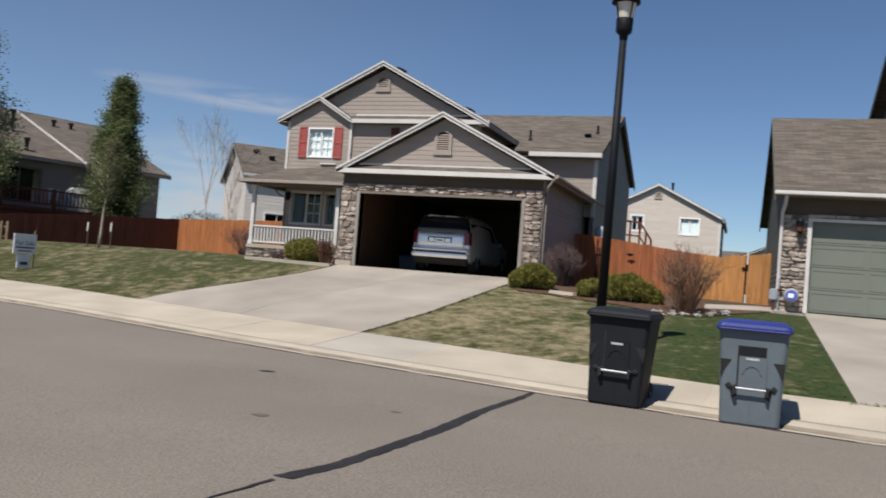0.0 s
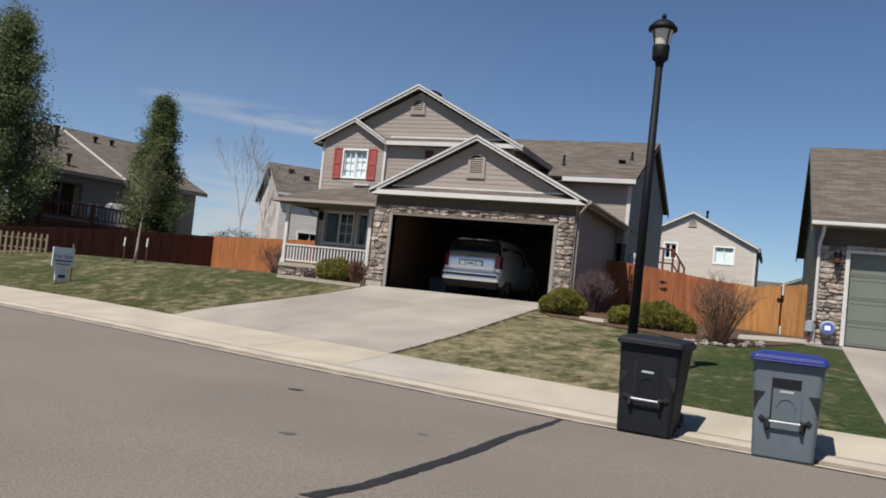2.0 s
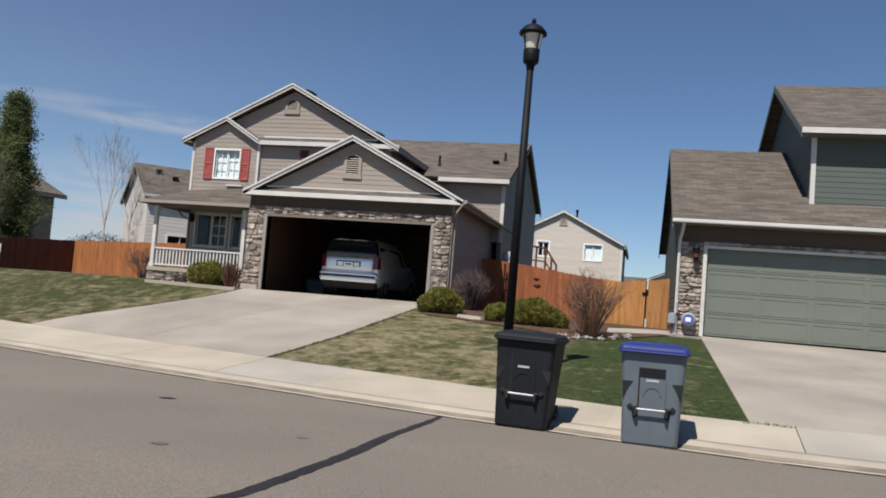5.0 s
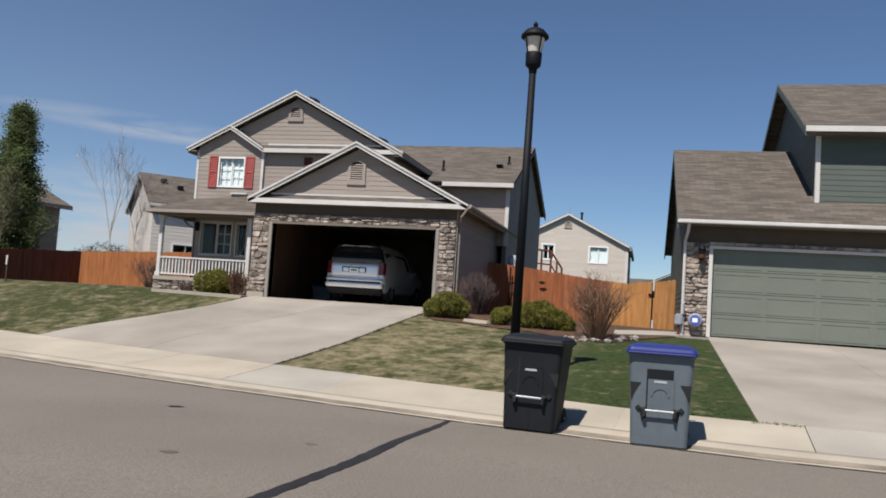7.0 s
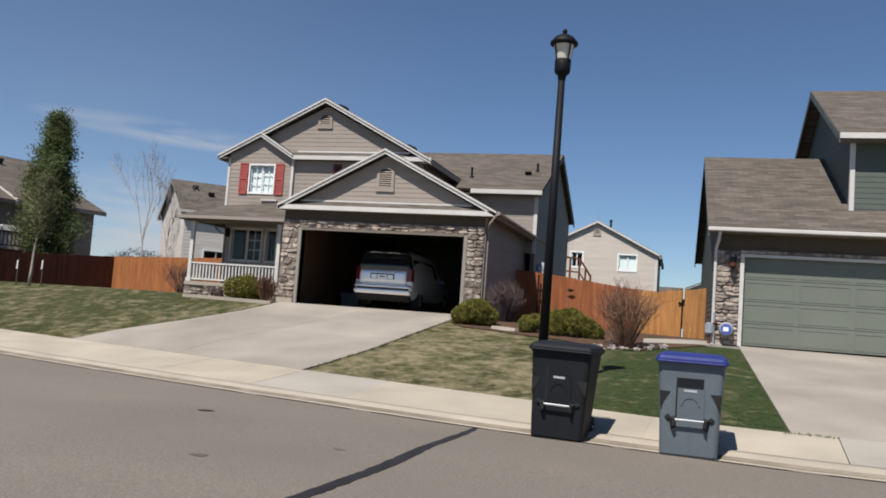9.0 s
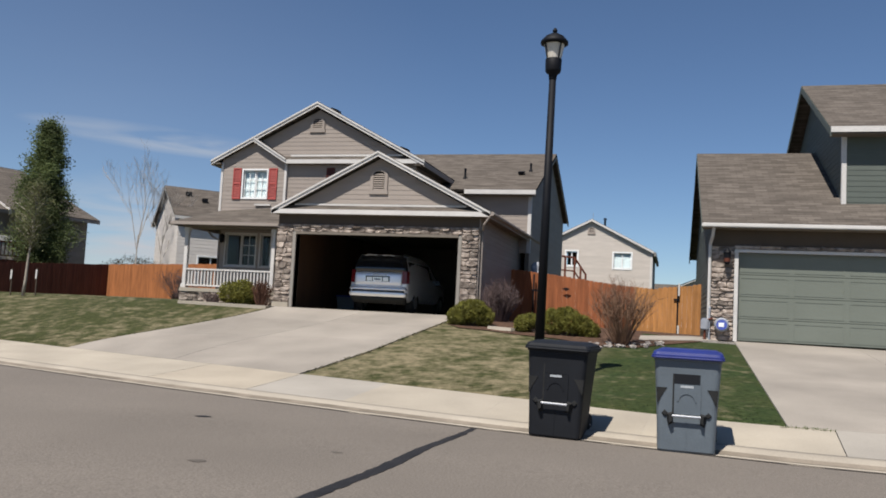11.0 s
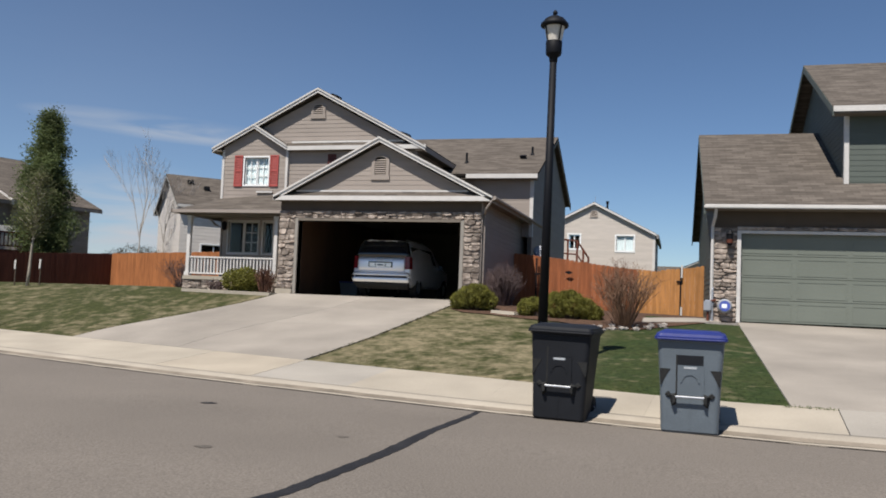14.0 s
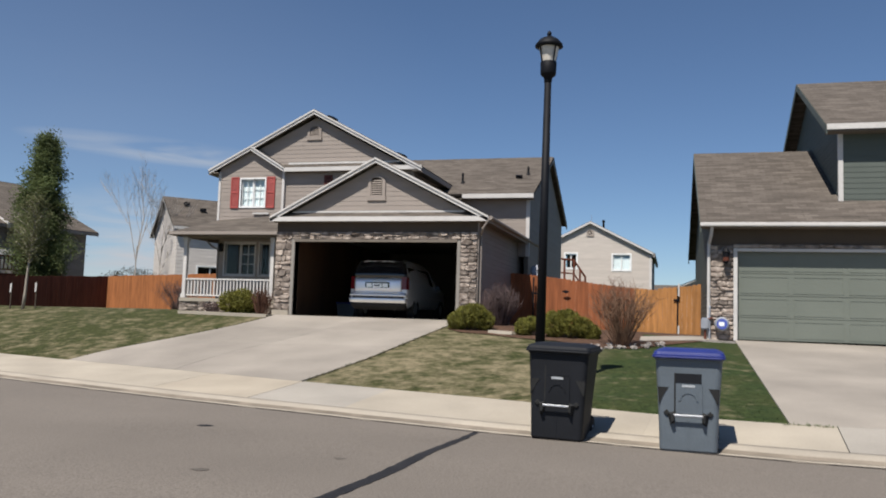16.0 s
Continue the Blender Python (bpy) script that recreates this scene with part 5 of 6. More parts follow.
# ---- minivan in the garage ----
def minivan(m):
    v = thing("minivan", "silver minivan parked nose-in in the garage", "car", m)
    # sections from the tail to the nose: place, half width, sill, belt, roof, half roof
    secs = [(0.0, 0.90, 0.34, 1.02, 1.24, 0.80), (0.05, 0.955, 0.30, 1.02, 1.32, 0.80), (0.18, 0.97, 0.26, 1.02, 1.66, 0.74), (0.34, 0.98, 0.25, 1.02, 1.775, 0.74), (1.2, 0.985, 0.25, 1.03, 1.80, 0.76), (2.4, 0.985, 0.25, 1.02, 1.78, 0.76), (3.1, 0.98, 0.25, 1.0, 1.68, 0.72), (3.85, 0.97, 0.25, 0.98, 1.10, 0.74), (4.5, 0.93, 0.27, 0.86, 0.93, 0.70), (4.85, 0.78, 0.32, 0.70, 0.76, 0.60)]
    bm = bmesh.new()
    rings = []
    for y, w, s, b, r, hr in secs:
        s, b, r = s + 0.08, b + 0.06, r + 0.05
        y += 0.06 if y < 0.1 else 0.0
        half = [(w * 0.86, s), (w * 0.97, s + 0.1), (w, (s + b) / 2), (w * 0.985, b), (min(w, hr + (w - hr) * 0.45), b + (r - b) * 0.55), (hr, r - 0.07 * min(1, (r - b) / 0.3)), (hr * 0.86, r - 0.015), (hr * 0.4, r)]
        rings.append([bm.verts.new((x, y, z)) for x, z in half] + [bm.verts.new((-x, y, z)) for x, z in half[::-1]])
    n = len(rings[0])
    for r0, r1 in zip(rings, rings[1:]):
        for j in range(n):
            bm.faces.new((r0[j], r0[(j + 1) % n], r1[(j + 1) % n], r1[j]))
    bm.faces.new(rings[0])
    bm.faces.new(rings[-1])
    part("body", bm, SILVER, v, "silver painted body", True)
    def skin(name, rows, material, parent, label="", bulge=0.10, back=0.25):
        """A bowed rear panel from rows of (half width, y, z), with its sides turned forward."""
        bm, n = bmesh.new(), 14
        grid = []
        for w, y, z in rows:
            line = [bm.verts.new((-w, y + back, z))]
            line += [bm.verts.new((w * math.sin(math.pi * (k / n - 0.5)), y + bulge * abs(2 * k / n - 1) ** 2.6, z)) for k in range(n + 1)]
            line += [bm.verts.new((w, y + back, z))]
            grid.append(line)
        for a, b in zip(grid, grid[1:]):
            for k in range(len(a) - 1):
                bm.faces.new((a[k], a[k + 1], b[k + 1], b[k]))
        bm.faces.new(grid[0])
        bm.faces.new(grid[-1])
        return part(name, bm, material, parent, label, True)
    skin("tailgate_glass", [(0.90, -0.02, 1.30), (0.87, 0.03, 1.45), (0.82, 0.09, 1.62), (0.77, 0.15, 1.76), (0.74, 0.22, 1.80)], CAR_GLASS, v, "dark tinted tailgate glass", 0.08)
    gate_ = skin("tailgate", [(0.78, -0.045, 0.84), (0.78, -0.062, 0.98), (0.78, -0.060, 1.14), (0.775, -0.040, 1.24), (0.77, 0.0, 1.285), (0.76, 0.05, 1.30)], SILVER, v, "", 0.05, 0.12)
    part("plate_recess", box(-0.40, 0.40, -0.070, -0.02, 0.99, 1.165), CAR_GLASS, gate_)
    part("chrome_strip", box(-0.16, 0.30, -0.078, -0.055, 1.185, 1.215, bevel=0.005), STEEL, gate_)
    plate = part("number_plate", box(-0.155, 0.155, -0.084, -0.072, 0.995, 1.125, bevel=0.004), REFLECTIVE, gate_, "pale number plate")
    part("bar", box(-0.10, 0.10, -0.088, -0.0845, 1.04, 1.08), INK, plate)
    for sd in (-1, 1):
        part("reversing_lens", box(sd * 0.27 - 0.09, sd * 0.27 + 0.09, -0.082, -0.071, 1.0, 1.125, bevel=0.004), REFLECTIVE, gate_)
    # the bumper's fade into shade, painted as a dark lower panel
    skin("valance", [(0.84, 0.12, 0.30), (0.86, 0.04, 0.36), (0.90, -0.05, 0.43), (0.93, -0.09, 0.52)], TYRE, v, "valance below the bumper, darkened for shade", 0.10, 0.3)
    skin("bumper", [(0.92, -0.06, 0.50), (0.935, -0.11, 0.53), (0.95, -0.135, 0.58), (0.95, -0.140, 0.635), (0.945, -0.125, 0.66)], BUMPER, v, "silver rear bumper", 0.10, 0.3)
    skin("bumper_groove", [(0.86, -0.095, 0.65), (0.86, -0.095, 0.735)], CAR_GLASS, v, "", 0.09, 0.15)
    skin("bumper_step", [(0.945, -0.10, 0.725), (0.95, -0.125, 0.745), (0.94, -0.115, 0.78), (0.91, -0.06, 0.835), (0.86, 0.02, 0.85)], BUMPER, v, "", 0.10, 0.3)
    for s in (-1, 1):
        part("tail_light", solid([(s * 0.785, -0.01, 0.94), (s * 0.93, 0.04, 0.95), (s * 0.92, 0.05, 1.34), (s * 0.785, 0.0, 1.33)], [(s * 0.785, 0.09, 0.94), (s * 0.985, 0.18, 0.95), (s * 0.96, 0.2, 1.34), (s * 0.785, 0.1, 1.33)]), TAIL, v, "red tail light")
        part("roof_rack_rail", tube([(s * 0.62, 0.5, 1.80), (s * 0.62, 0.6, 1.86), (s * 0.62, 2.2, 1.86), (s * 0.62, 2.4, 1.80)], 0.018, seg=6), STEEL, v)
        part("side_glass", solid([(s * 0.955, 0.4, 1.08), (s * 0.96, 2.9, 1.08), (s * 0.83, 2.6, 1.6), (s * 0.82, 0.45, 1.62)], [(s * 0.9, 0.4, 1.08), (s * 0.9, 2.9, 1.08), (s * 0.78, 2.6, 1.6), (s * 0.77, 0.45, 1.62)]), CAR_GLASS, v)
        part("wing_mirror", box(s * 1.0 - 0.09, s * 1.0 + 0.09, 3.2, 3.3, 1.0, 1.16, bevel=0.03), CAR_GLASS, v)
        for y in (0.95, 3.9):
            w = part("wheel", lathe([(0.2, -0.1), (0.31, -0.11), (0.33, -0.06), (0.33, 0.06), (0.31, 0.11), (0.2, 0.1)], seg=24), TYRE, v, "black tyre")
            w.matrix_local = Matrix.Translation((s * 0.86, y, 0.33)) @ Matrix.Rotation(math.pi / 2, 4, "Y")
            part("rim", lathe([(0.03, -0.112), (0.2, -0.105), (0.2, 0.105), (0.03, 0.112)], seg=16), STEEL, w)
    skin("spoiler", [(0.70, 0.08, 1.80), (0.71, 0.06, 1.82), (0.71, 0.2, 1.85), (0.71, 0.4, 1.855)], CAR_GLASS, v, "dark roof-edge spoiler", 0.06, 0.3)
    # thin bright tubes modelled in place of highlights along the roof edge
    for x0, x1 in ((-0.50, -0.10), (0.10, 0.50)):
        part("spoiler_trim", tube([(x0, 0.045, 1.822 - 0.03 * x0 * x0), ((x0 + x1) / 2, 0.04, 1.838), (x1, 0.045, 1.822 - 0.03 * x1 * x1)], 0.013, seg=6, taper=0.7), STEEL, v)
    for ob in v.children:
        if ob.name.split(".")[0] in ("tailgate", "tailgate_glass", "tail_light", "spoiler", "spoiler_trim", "bumper", "valance", "bumper_groove", "bumper_step"):
            for q in (ob, *ob.children_recursive):
                q.data.transform(Matrix.Translation((0, 0, -0.045)))
    return v


minivan(Matrix.Translation((2.19, 1.10, 0)) @ Matrix.Scale(0.938, 4))
tote = thing("storage_tote", "blue plastic tote against the garage wall", "box", Matrix.Translation((0.25, 3.6, 0)))
part("tub", solid([(-0.28, -0.2, 0), (0.28, -0.2, 0), (0.28, 0.2, 0), (-0.28, 0.2, 0)], [(-0.32, -0.24, 0.42), (0.32, -0.24, 0.42), (0.32, 0.24, 0.42), (-0.32, 0.24, 0.42)]), GREY_PLASTIC, tote)
part("lid", box(-0.34, 0.34, -0.26, 0.26, 0.42, 0.47, bevel=0.012), BLUE_PLASTIC, tote)


# ---- wheeled refuse carts ----
def cart(m, label, body_mat, lid_mat):
    c = thing("wheeled_cart", label, "trash bin", m, group="refuse carts at the curb")
    def ring(w, d0, d1, z, r=0.06, k=4):
        pts = []
        for cx, cy, a0 in ((w / 2 - r, d1 - r, 0), (-w / 2 + r, d1 - r, 90), (-w / 2 + r, d0 + r, 180), (w / 2 - r, d0 + r, 270)):
            for i in range(k + 1):
                t = radians(a0 + 90 * i / k)
                pts.append((cx + r * math.cos(t), cy + r * math.sin(t), z))
        return pts
    def loft(levels, bm):
        rings = [[bm.verts.new(p) for p in lv] for lv in levels]
        n = len(rings[0])
        for r0, r1 in zip(rings, rings[1:]):
            for j in range(n):
                bm.faces.new((r0[j], r0[(j + 1) % n], r1[(j + 1) % n], r1[j]))
        bm.faces.new(rings[0])
        bm.faces.new(rings[-1])
        return bm
    body = part("body", loft([ring(0.60, 0.03, 0.56, 0.0), ring(0.625, 0.01, 0.60, 0.03), ring(0.66, 0.0, 0.68, 0.5), ring(0.725, -0.022, 0.785, 1.02), ring(0.745, -0.035, 0.81, 1.025), ring(0.75, -0.037, 0.815, 1.05)], bmesh.new()), body_mat, c)
    lid = part("lid", loft([ring(0.77, -0.06, 0.83, 1.045, 0.06), ring(0.785, -0.072, 0.85, 1.052, 0.06), ring(0.785, -0.072, 0.85, 1.085, 0.06), ring(0.765, -0.06, 0.84, 1.09, 0.06), ring(0.755, -0.05, 0.83, 1.118, 0.07), ring(0.62, 0.1, 0.7, 1.15, 0.12)], bmesh.new()), lid_mat, c, "domed lid, shut")
    part("lid_rim", loft([ring(0.79, -0.077, 0.855, 1.05, 0.06), ring(0.796, -0.08, 0.858, 1.06, 0.06), ring(0.79, -0.077, 0.855, 1.068, 0.06)], bmesh.new()), lid_mat, lid)
    # front: recess, raised panel, catch bar
    def onf(z):
        return float(np.interp(z, (0.03, 0.5, 0.98), (0.01, 0.0, -0.02)))
    def plate(x0, x1, z0, z1, d, mtl, nm, parent=body, t=0.012):
        return part(nm, solid([(x0, onf(z0) - d, z0), (x1, onf(z0) - d, z0), (x1, onf(z1) - d, z1), (x0, onf(z1) - d, z1)], [(x0, onf(z0) - d + t, z0), (x1, onf(z0) - d + t, z0), (x1, onf(z1) - d + t, z1), (x0, onf(z1) - d + t, z1)]), mtl, parent)
    # not hollow: a black plug carries the slot's inner shade
    part("grip_pocket", solid([(-0.14, onf(0.77) - 0.003, 0.77), (0.14, onf(0.77) - 0.003, 0.77), (0.14, onf(0.88) - 0.003, 0.88), (-0.14, onf(0.88) - 0.003, 0.88)], [(-0.13, 0.05, 0.79), (0.13, 0.05, 0.79), (0.13, 0.05, 0.87), (-0.13, 0.05, 0.87)]), BLACK_PLASTIC, body)
    # dark strip painted as the shadow edge beside the panel
    plate(-0.155, -0.138, 0.42, 0.88, 0.004, TYRE, "panel_groove", t=0.003)
    plate(-0.136, 0.15, 0.43, 0.765, 0.010, body_mat, "raised_panel", t=0.010)
    plate(-0.07, 0.07, 0.728, 0.753, 0.014, STICKER, "sticker", t=0.004)
    bm = bmesh.new()
    for i in range(9):
        a, b = math.pi * i / 9, math.pi * (i + 1) / 9
        q = [(r * math.cos(t), 0.575 + r * math.sin(t)) for r, t in ((0.085, a), (0.105, a), (0.105, b), (0.085, b))]
        solid([(x, onf(z) - 0.018, z) for x, z in q], [(x, onf(z) - 0.008, z) for x, z in q], bm)
    part("moulded_arc", bm, body_mat, body)
    for s in (-1, 1):
        part("bar_bracket", solid([(s * 0.145, onf(0.45) - 0.005, 0.33), (s * 0.195, onf(0.45) - 0.005, 0.30), (s * 0.225, onf(0.45) - 0.005, 0.43), (s * 0.15, onf(0.45) - 0.005, 0.455)], [(s * 0.15, -0.07, 0.36), (s * 0.18, -0.07, 0.34), (s * 0.185, -0.07, 0.43), (s * 0.155, -0.07, 0.435)]), TYRE, body)
        part("bracket_boss", solid([(s * 0.235, onf(0.45) - 0.02, 0.46), (s * 0.20, onf(0.45) - 0.02, 0.435), (s * 0.235, onf(0.45) - 0.02, 0.41), (s * 0.26, onf(0.45) - 0.02, 0.435)], [(s * 0.235, onf(0.45) + 0.005, 0.475), (s * 0.19, onf(0.45) + 0.005, 0.435), (s * 0.235, onf(0.45) + 0.005, 0.395), (s * 0.275, onf(0.45) + 0.005, 0.435)]), TYRE, body)
        tri = [(s * 0.333, 0.72), (s * 0.215, 0.72), (s * 0.255, 0.655), (s * 0.312, 0.545), (s * 0.322, 0.545)]
        part("gusset", solid([(x, onf(z) - 0.006 + 0.03 * max(0, abs(x) - 0.27), z) for x, z in tri], [(x, onf(z) + 0.02, z) for x, z in tri]), TYRE, body, "dark moulded corner notch")
        w = part("wheel", lathe([(0.04, -0.03), (0.11, -0.035), (0.13, -0.02), (0.13, 0.02), (0.11, 0.035), (0.04, 0.03)], seg=20), TYRE, c, "black rubber wheel")
        w.matrix_local = Matrix.Translation((s * 0.30, 0.66, 0.13)) @ Matrix.Rotation(math.pi / 2, 4, "Y")
    part("catch_bar", tube([(-0.175, -0.055, 0.415), (0.175, -0.055, 0.415)], 0.014, seg=10), STEEL, c, "bare steel catch bar")
    part("axle", tube([(-0.34, 0.64, 0.13), (0.34, 0.64, 0.13)], 0.014, seg=8), STEEL, c)
    part("handle", tube([(-0.3, 0.82, 1.02), (-0.3, 0.92, 1.03), (0.3, 0.92, 1.03), (0.3, 0.82, 1.02)], 0.017, seg=8), body_mat, c)
    plate(-0.006, 0.006, 0.05, 0.36, 0.004, body_mat, "mould_seam", t=0.003)
    return c


cart(Matrix.Translation((9.26, -11.72, -1.366)) @ Matrix.Rotation(radians(-4), 4, "Z") @ Matrix.Rotation(radians(1.0), 4, "Y"), "all-black wheeled trash cart standing in the gutter", BLACK_PLASTIC, BLACK_PLASTIC)
cart(Matrix.Translation((10.77, -11.93, -1.37)) @ Matrix.Rotation(radians(-2), 4, "Z"), "blue-grey wheeled recycling cart with a blue lid", GREY_PLASTIC, BLUE_PLASTIC)


# ---- street lamp ----
lamp = thing("street_lamp", "black post-top street lamp with a frosted lantern", "street lamp", Matrix.Translation((8.58, -8.75, terrain(8.58, -8.75))) @ Matrix.Rotation(radians(0.5), 4, "Y"))
part("base_flare", lathe([(0.13, -0.05), (0.13, 0.06), (0.115, 0.10), (0.105, 0.5), (0.085, 0.7), (0.08, 0.75)], seg=20), BLACK_METAL, lamp, smooth=True)
part("pole", lathe([(0.078, 0.7), (0.056, 5.0)], seg=16), BLACK_METAL, lamp, "tall black tapered pole", True)
part("collar", lathe([(0.056, 4.96), (0.064, 4.99), (0.07, 5.05), (0.118, 5.09), (0.128, 5.12), (0.133, 5.30), (0.125, 5.31)], seg=16), BLACK_METAL, lamp, smooth=True)
part("lens", lathe([(0.115, 5.31), (0.17, 5.58), (0.165, 5.60)], seg=16), LENS, lamp, "frosted tapered lens")
cap = part("cap", lathe([(0.20, 5.545), (0.225, 5.56), (0.22, 5.60), (0.15, 5.68), (0.06, 5.73), (0.03, 5.74)], seg=20), BLACK_METAL, lamp, smooth=True)
part("finial", lathe([(0.02, 5.73), (0.035, 5.76), (0.04, 5.785), (0.02, 5.82), (0.005, 5.83)], seg=12), BLACK_METAL, cap, smooth=True)
for i in range(4):
    t = radians(45 + 90 * i)
    part("lens_rib", tube([(0.128 * math.cos(t), 0.128 * math.sin(t), 5.30), (0.185 * math.cos(t), 0.185 * math.sin(t), 5.57)], 0.012, seg=6), BLACK_METAL, lamp)
part("service_hatch", box(-0.045, 0.045, -0.115, -0.085, 0.3, 0.5), BLACK_METAL, lamp)


# ---- for-sale sign on the lawn ----
sx, sy = -9.74, -2.72
sign = thing("yard_sign", "white real-estate sign on a post in the lawn", "sign", Matrix.Translation((sx, sy, terrain(sx, sy))) @ Matrix.Rotation(radians(80), 4, "Z") @ Matrix.Scale(1.2, 4))
part("panel", box(-0.30, 0.30, -0.02, 0.02, 0.40, 0.90, bevel=0.005), SIGN_WHITE, sign)
part("rider", box(-0.18, 0.16, -0.02, 0.02, 0.04, 0.385, bevel=0.005), SIGN_WHITE, sign, "smaller white rider panel")
for x, top in ((-0.10, 0.88), (0.28, 1.02)):
    part("post", box(x - 0.02, x + 0.02, 0.021, 0.05, -0.1, top), PALE_WOOD, sign)
for i, (z0, z1, x0, x1) in enumerate(((0.54, 0.575, -0.24, 0.24), (0.46, 0.485, -0.18, 0.18))):
    part("text_bar", box(x0, x1, -0.0245, -0.0205, z0, z1), INK, sign)
part("text_bar", box(-0.1, 0.1, -0.0245, -0.0205, 0.12, 0.2), INK, sign)
font = bpy.data.curves.new("lettering", "FONT")
font.body, font.size, font.align_x, font.extrude = "For Sale", 0.155, "CENTER", 0.001
letters = new("lettering", font)
font.materials.append(INK)
letters.parent = sign
letters.matrix_local = Matrix.Translation((0, -0.024, 0.62)) @ Matrix.Rotation(math.pi / 2, 4, "X")
for x, y in ((-12.03, 2.16), (-10.95, 2.15)):
    st = thing("tree_stake", "thin stake with a white tag beside the sapling", "stake", Matrix.Translation((x, y, terrain(x, y))), group="sapling stakes")
    part("stake", tube([(0, 0, -0.1), (0.01, 0, 0.95)], 0.025, seg=6), BARK_DARK, st)
    part("tag", solid([(-0.035, -0.04, 0.58), (0.03, -0.04, 0.58), (0.04, -0.04, 0.90), (-0.025, -0.04, 0.90)], [(-0.035, -0.03, 0.58), (0.03, -0.03, 0.58), (0.04, -0.03, 0.90), (-0.025, -0.03, 0.90)]), TRIM, st)

# gas meter at the corner of the green house
meter = thing("utility_meter", "grey utility meter with a blue sticker on the wall", "meter", gm @ Matrix.Translation((-0.36, -0.02, 0)))
dial = part("dial", lathe([(0.17, 0.0), (0.17, 0.09), (0.14, 0.13), (0.02, 0.135)], seg=20), GREY_METER, meter)
dial.matrix_local = Matrix.Translation((0, -0.10, 0.36)) @ Matrix.Rotation(math.pi / 2, 4, "X")
st = part("sticker", lathe([(0.125, 0.136), (0.125, 0.139)], seg=16), BLUE_FOIL, dial)
part("sticker_label", box(-0.07, 0.05, -0.05, 0.05, 0.1395, 0.142), PLATE, dial)
part("pipe", tube([(-0.28, -0.1, -0.1), (-0.28, -0.1, 0.75), (-0.28, -0.02, 0.8)], 0.025, seg=8), GREY_METER, meter)
part("pipe", tube([(-0.38, -0.12, -0.1), (-0.38, -0.12, 0.45), (-0.2, -0.12, 0.5)], 0.03, seg=8), CEDAR_DARK, meter)
part("regulator", box(-0.48, -0.3, -0.2, -0.05, 0.22, 0.5, bevel=0.03), GREY_METER, meter)
part("gravel_pad", box(-0.6, 0.3, -0.5, 0.0, -0.12, -0.04), ROCK, meter)


# ---- shrubs, rocks, trees ----
def leaves_mesh(name, centres, size, count, material, parent, rnd, flat=0.6, shell=False, slim=0.45):
    """Many small leaf blades in clumps, as one joined body."""
    verts, faces = [], []
    for _ in range(count):
        cx, cy, cz, r = centres[rnd.randrange(len(centres))]
        d = Vector((rnd.gauss(0, 1), rnd.gauss(0, 1), rnd.gauss(0, 1))) * r * 0.5
        if d.length > 1.5 * r:
            d *= 1.5 * r / d.length * rnd.uniform(0.5, 1.0)
        if shell:
            d = d.normalized() * r * (1.0 - 0.35 * rnd.random() ** 2) * rnd.uniform(0.88, 1.14)
        p = Vector((cx, cy, cz)) + d
        a = Vector((rnd.gauss(0, 1), rnd.gauss(0, 1), rnd.gauss(0, flat))).normalized()
        b = a.orthogonal().normalized()
        b = Matrix.Rotation(rnd.uniform(0, 6.28), 3, a) @ b
        s = size * rnd.uniform(0.6, 1.3)
        i = len(verts)
        verts += [p - a * s, p + b * s * slim, p + a * s, p - b * s * slim]
        faces += [(i, i + 1, i + 2), (i, i + 2, i + 3)]
    me = bpy.data.meshes.new(name)
    me.from_pydata(verts, [], faces)
    me.materials.append(material)
    ob = new(name, me)
    ob.parent = parent
    ob["kind"] = "stuff"
    return ob


def tree(name, label, place, height, crown_from, width, leaf, bark, seed, leaf_count, leaf_size=0.09, trunk=0.09, lean=(0, 0), shape="column", clump=0.45):
    rnd = random.Random(seed)
    t = thing(name, label, "tree", Matrix.Translation(place))
    path = [(lean[0] * k + rnd.uniform(-0.03, 0.03), lean[1] * k, height * 0.93 * k) for k in (0, 0.15, 0.35, 0.55, 0.75, 1.0)]
    path[0] = (0, 0, -0.15)
    bm = tube(path, trunk, seg=8, taper=0.15)
    centres = []
    n = int(26 + height * 5)
    for i in range(n):
        k = crown_from + (1 - crown_from) * (i + 0.5) / n
        z = height * k
        q = (k - crown_from) / (1 - crown_from)
        if shape == "column":
            w = width * max(0.06, (1 - q) ** 0.64 * (0.72 + 0.28 * min(1.0, q * 5)))
        else:
            w = width * max(0.15, math.sin(math.pi * (0.15 + 0.8 * q)))
        ang = i * 2.4 + rnd.uniform(-0.5, 0.5)
        r = w * rnd.uniform(0.35, 0.95)
        base = Vector((lean[0] * k, lean[1] * k, z - 0.25 * r - 0.2))
        tip = Vector((lean[0] * k + r * math.cos(ang), lean[1] * k + r * math.sin(ang), z + 0.35 * r))
        tube([base, base.lerp(tip, 0.5) + Vector((0, 0, 0.06)), tip], trunk * 0.28, bm, seg=5, taper=0.3)
        centres.append((*tip, clump * rnd.uniform(0.55, 1.1)))
        centres.append((*base.lerp(tip, 0.55), clump * rnd.uniform(0.5, 0.95)))
    part("trunk", bm, bark, t, smooth=True)
    leaves_mesh("crown", centres, leaf_size, leaf_count, leaf, t, rnd)
    return t


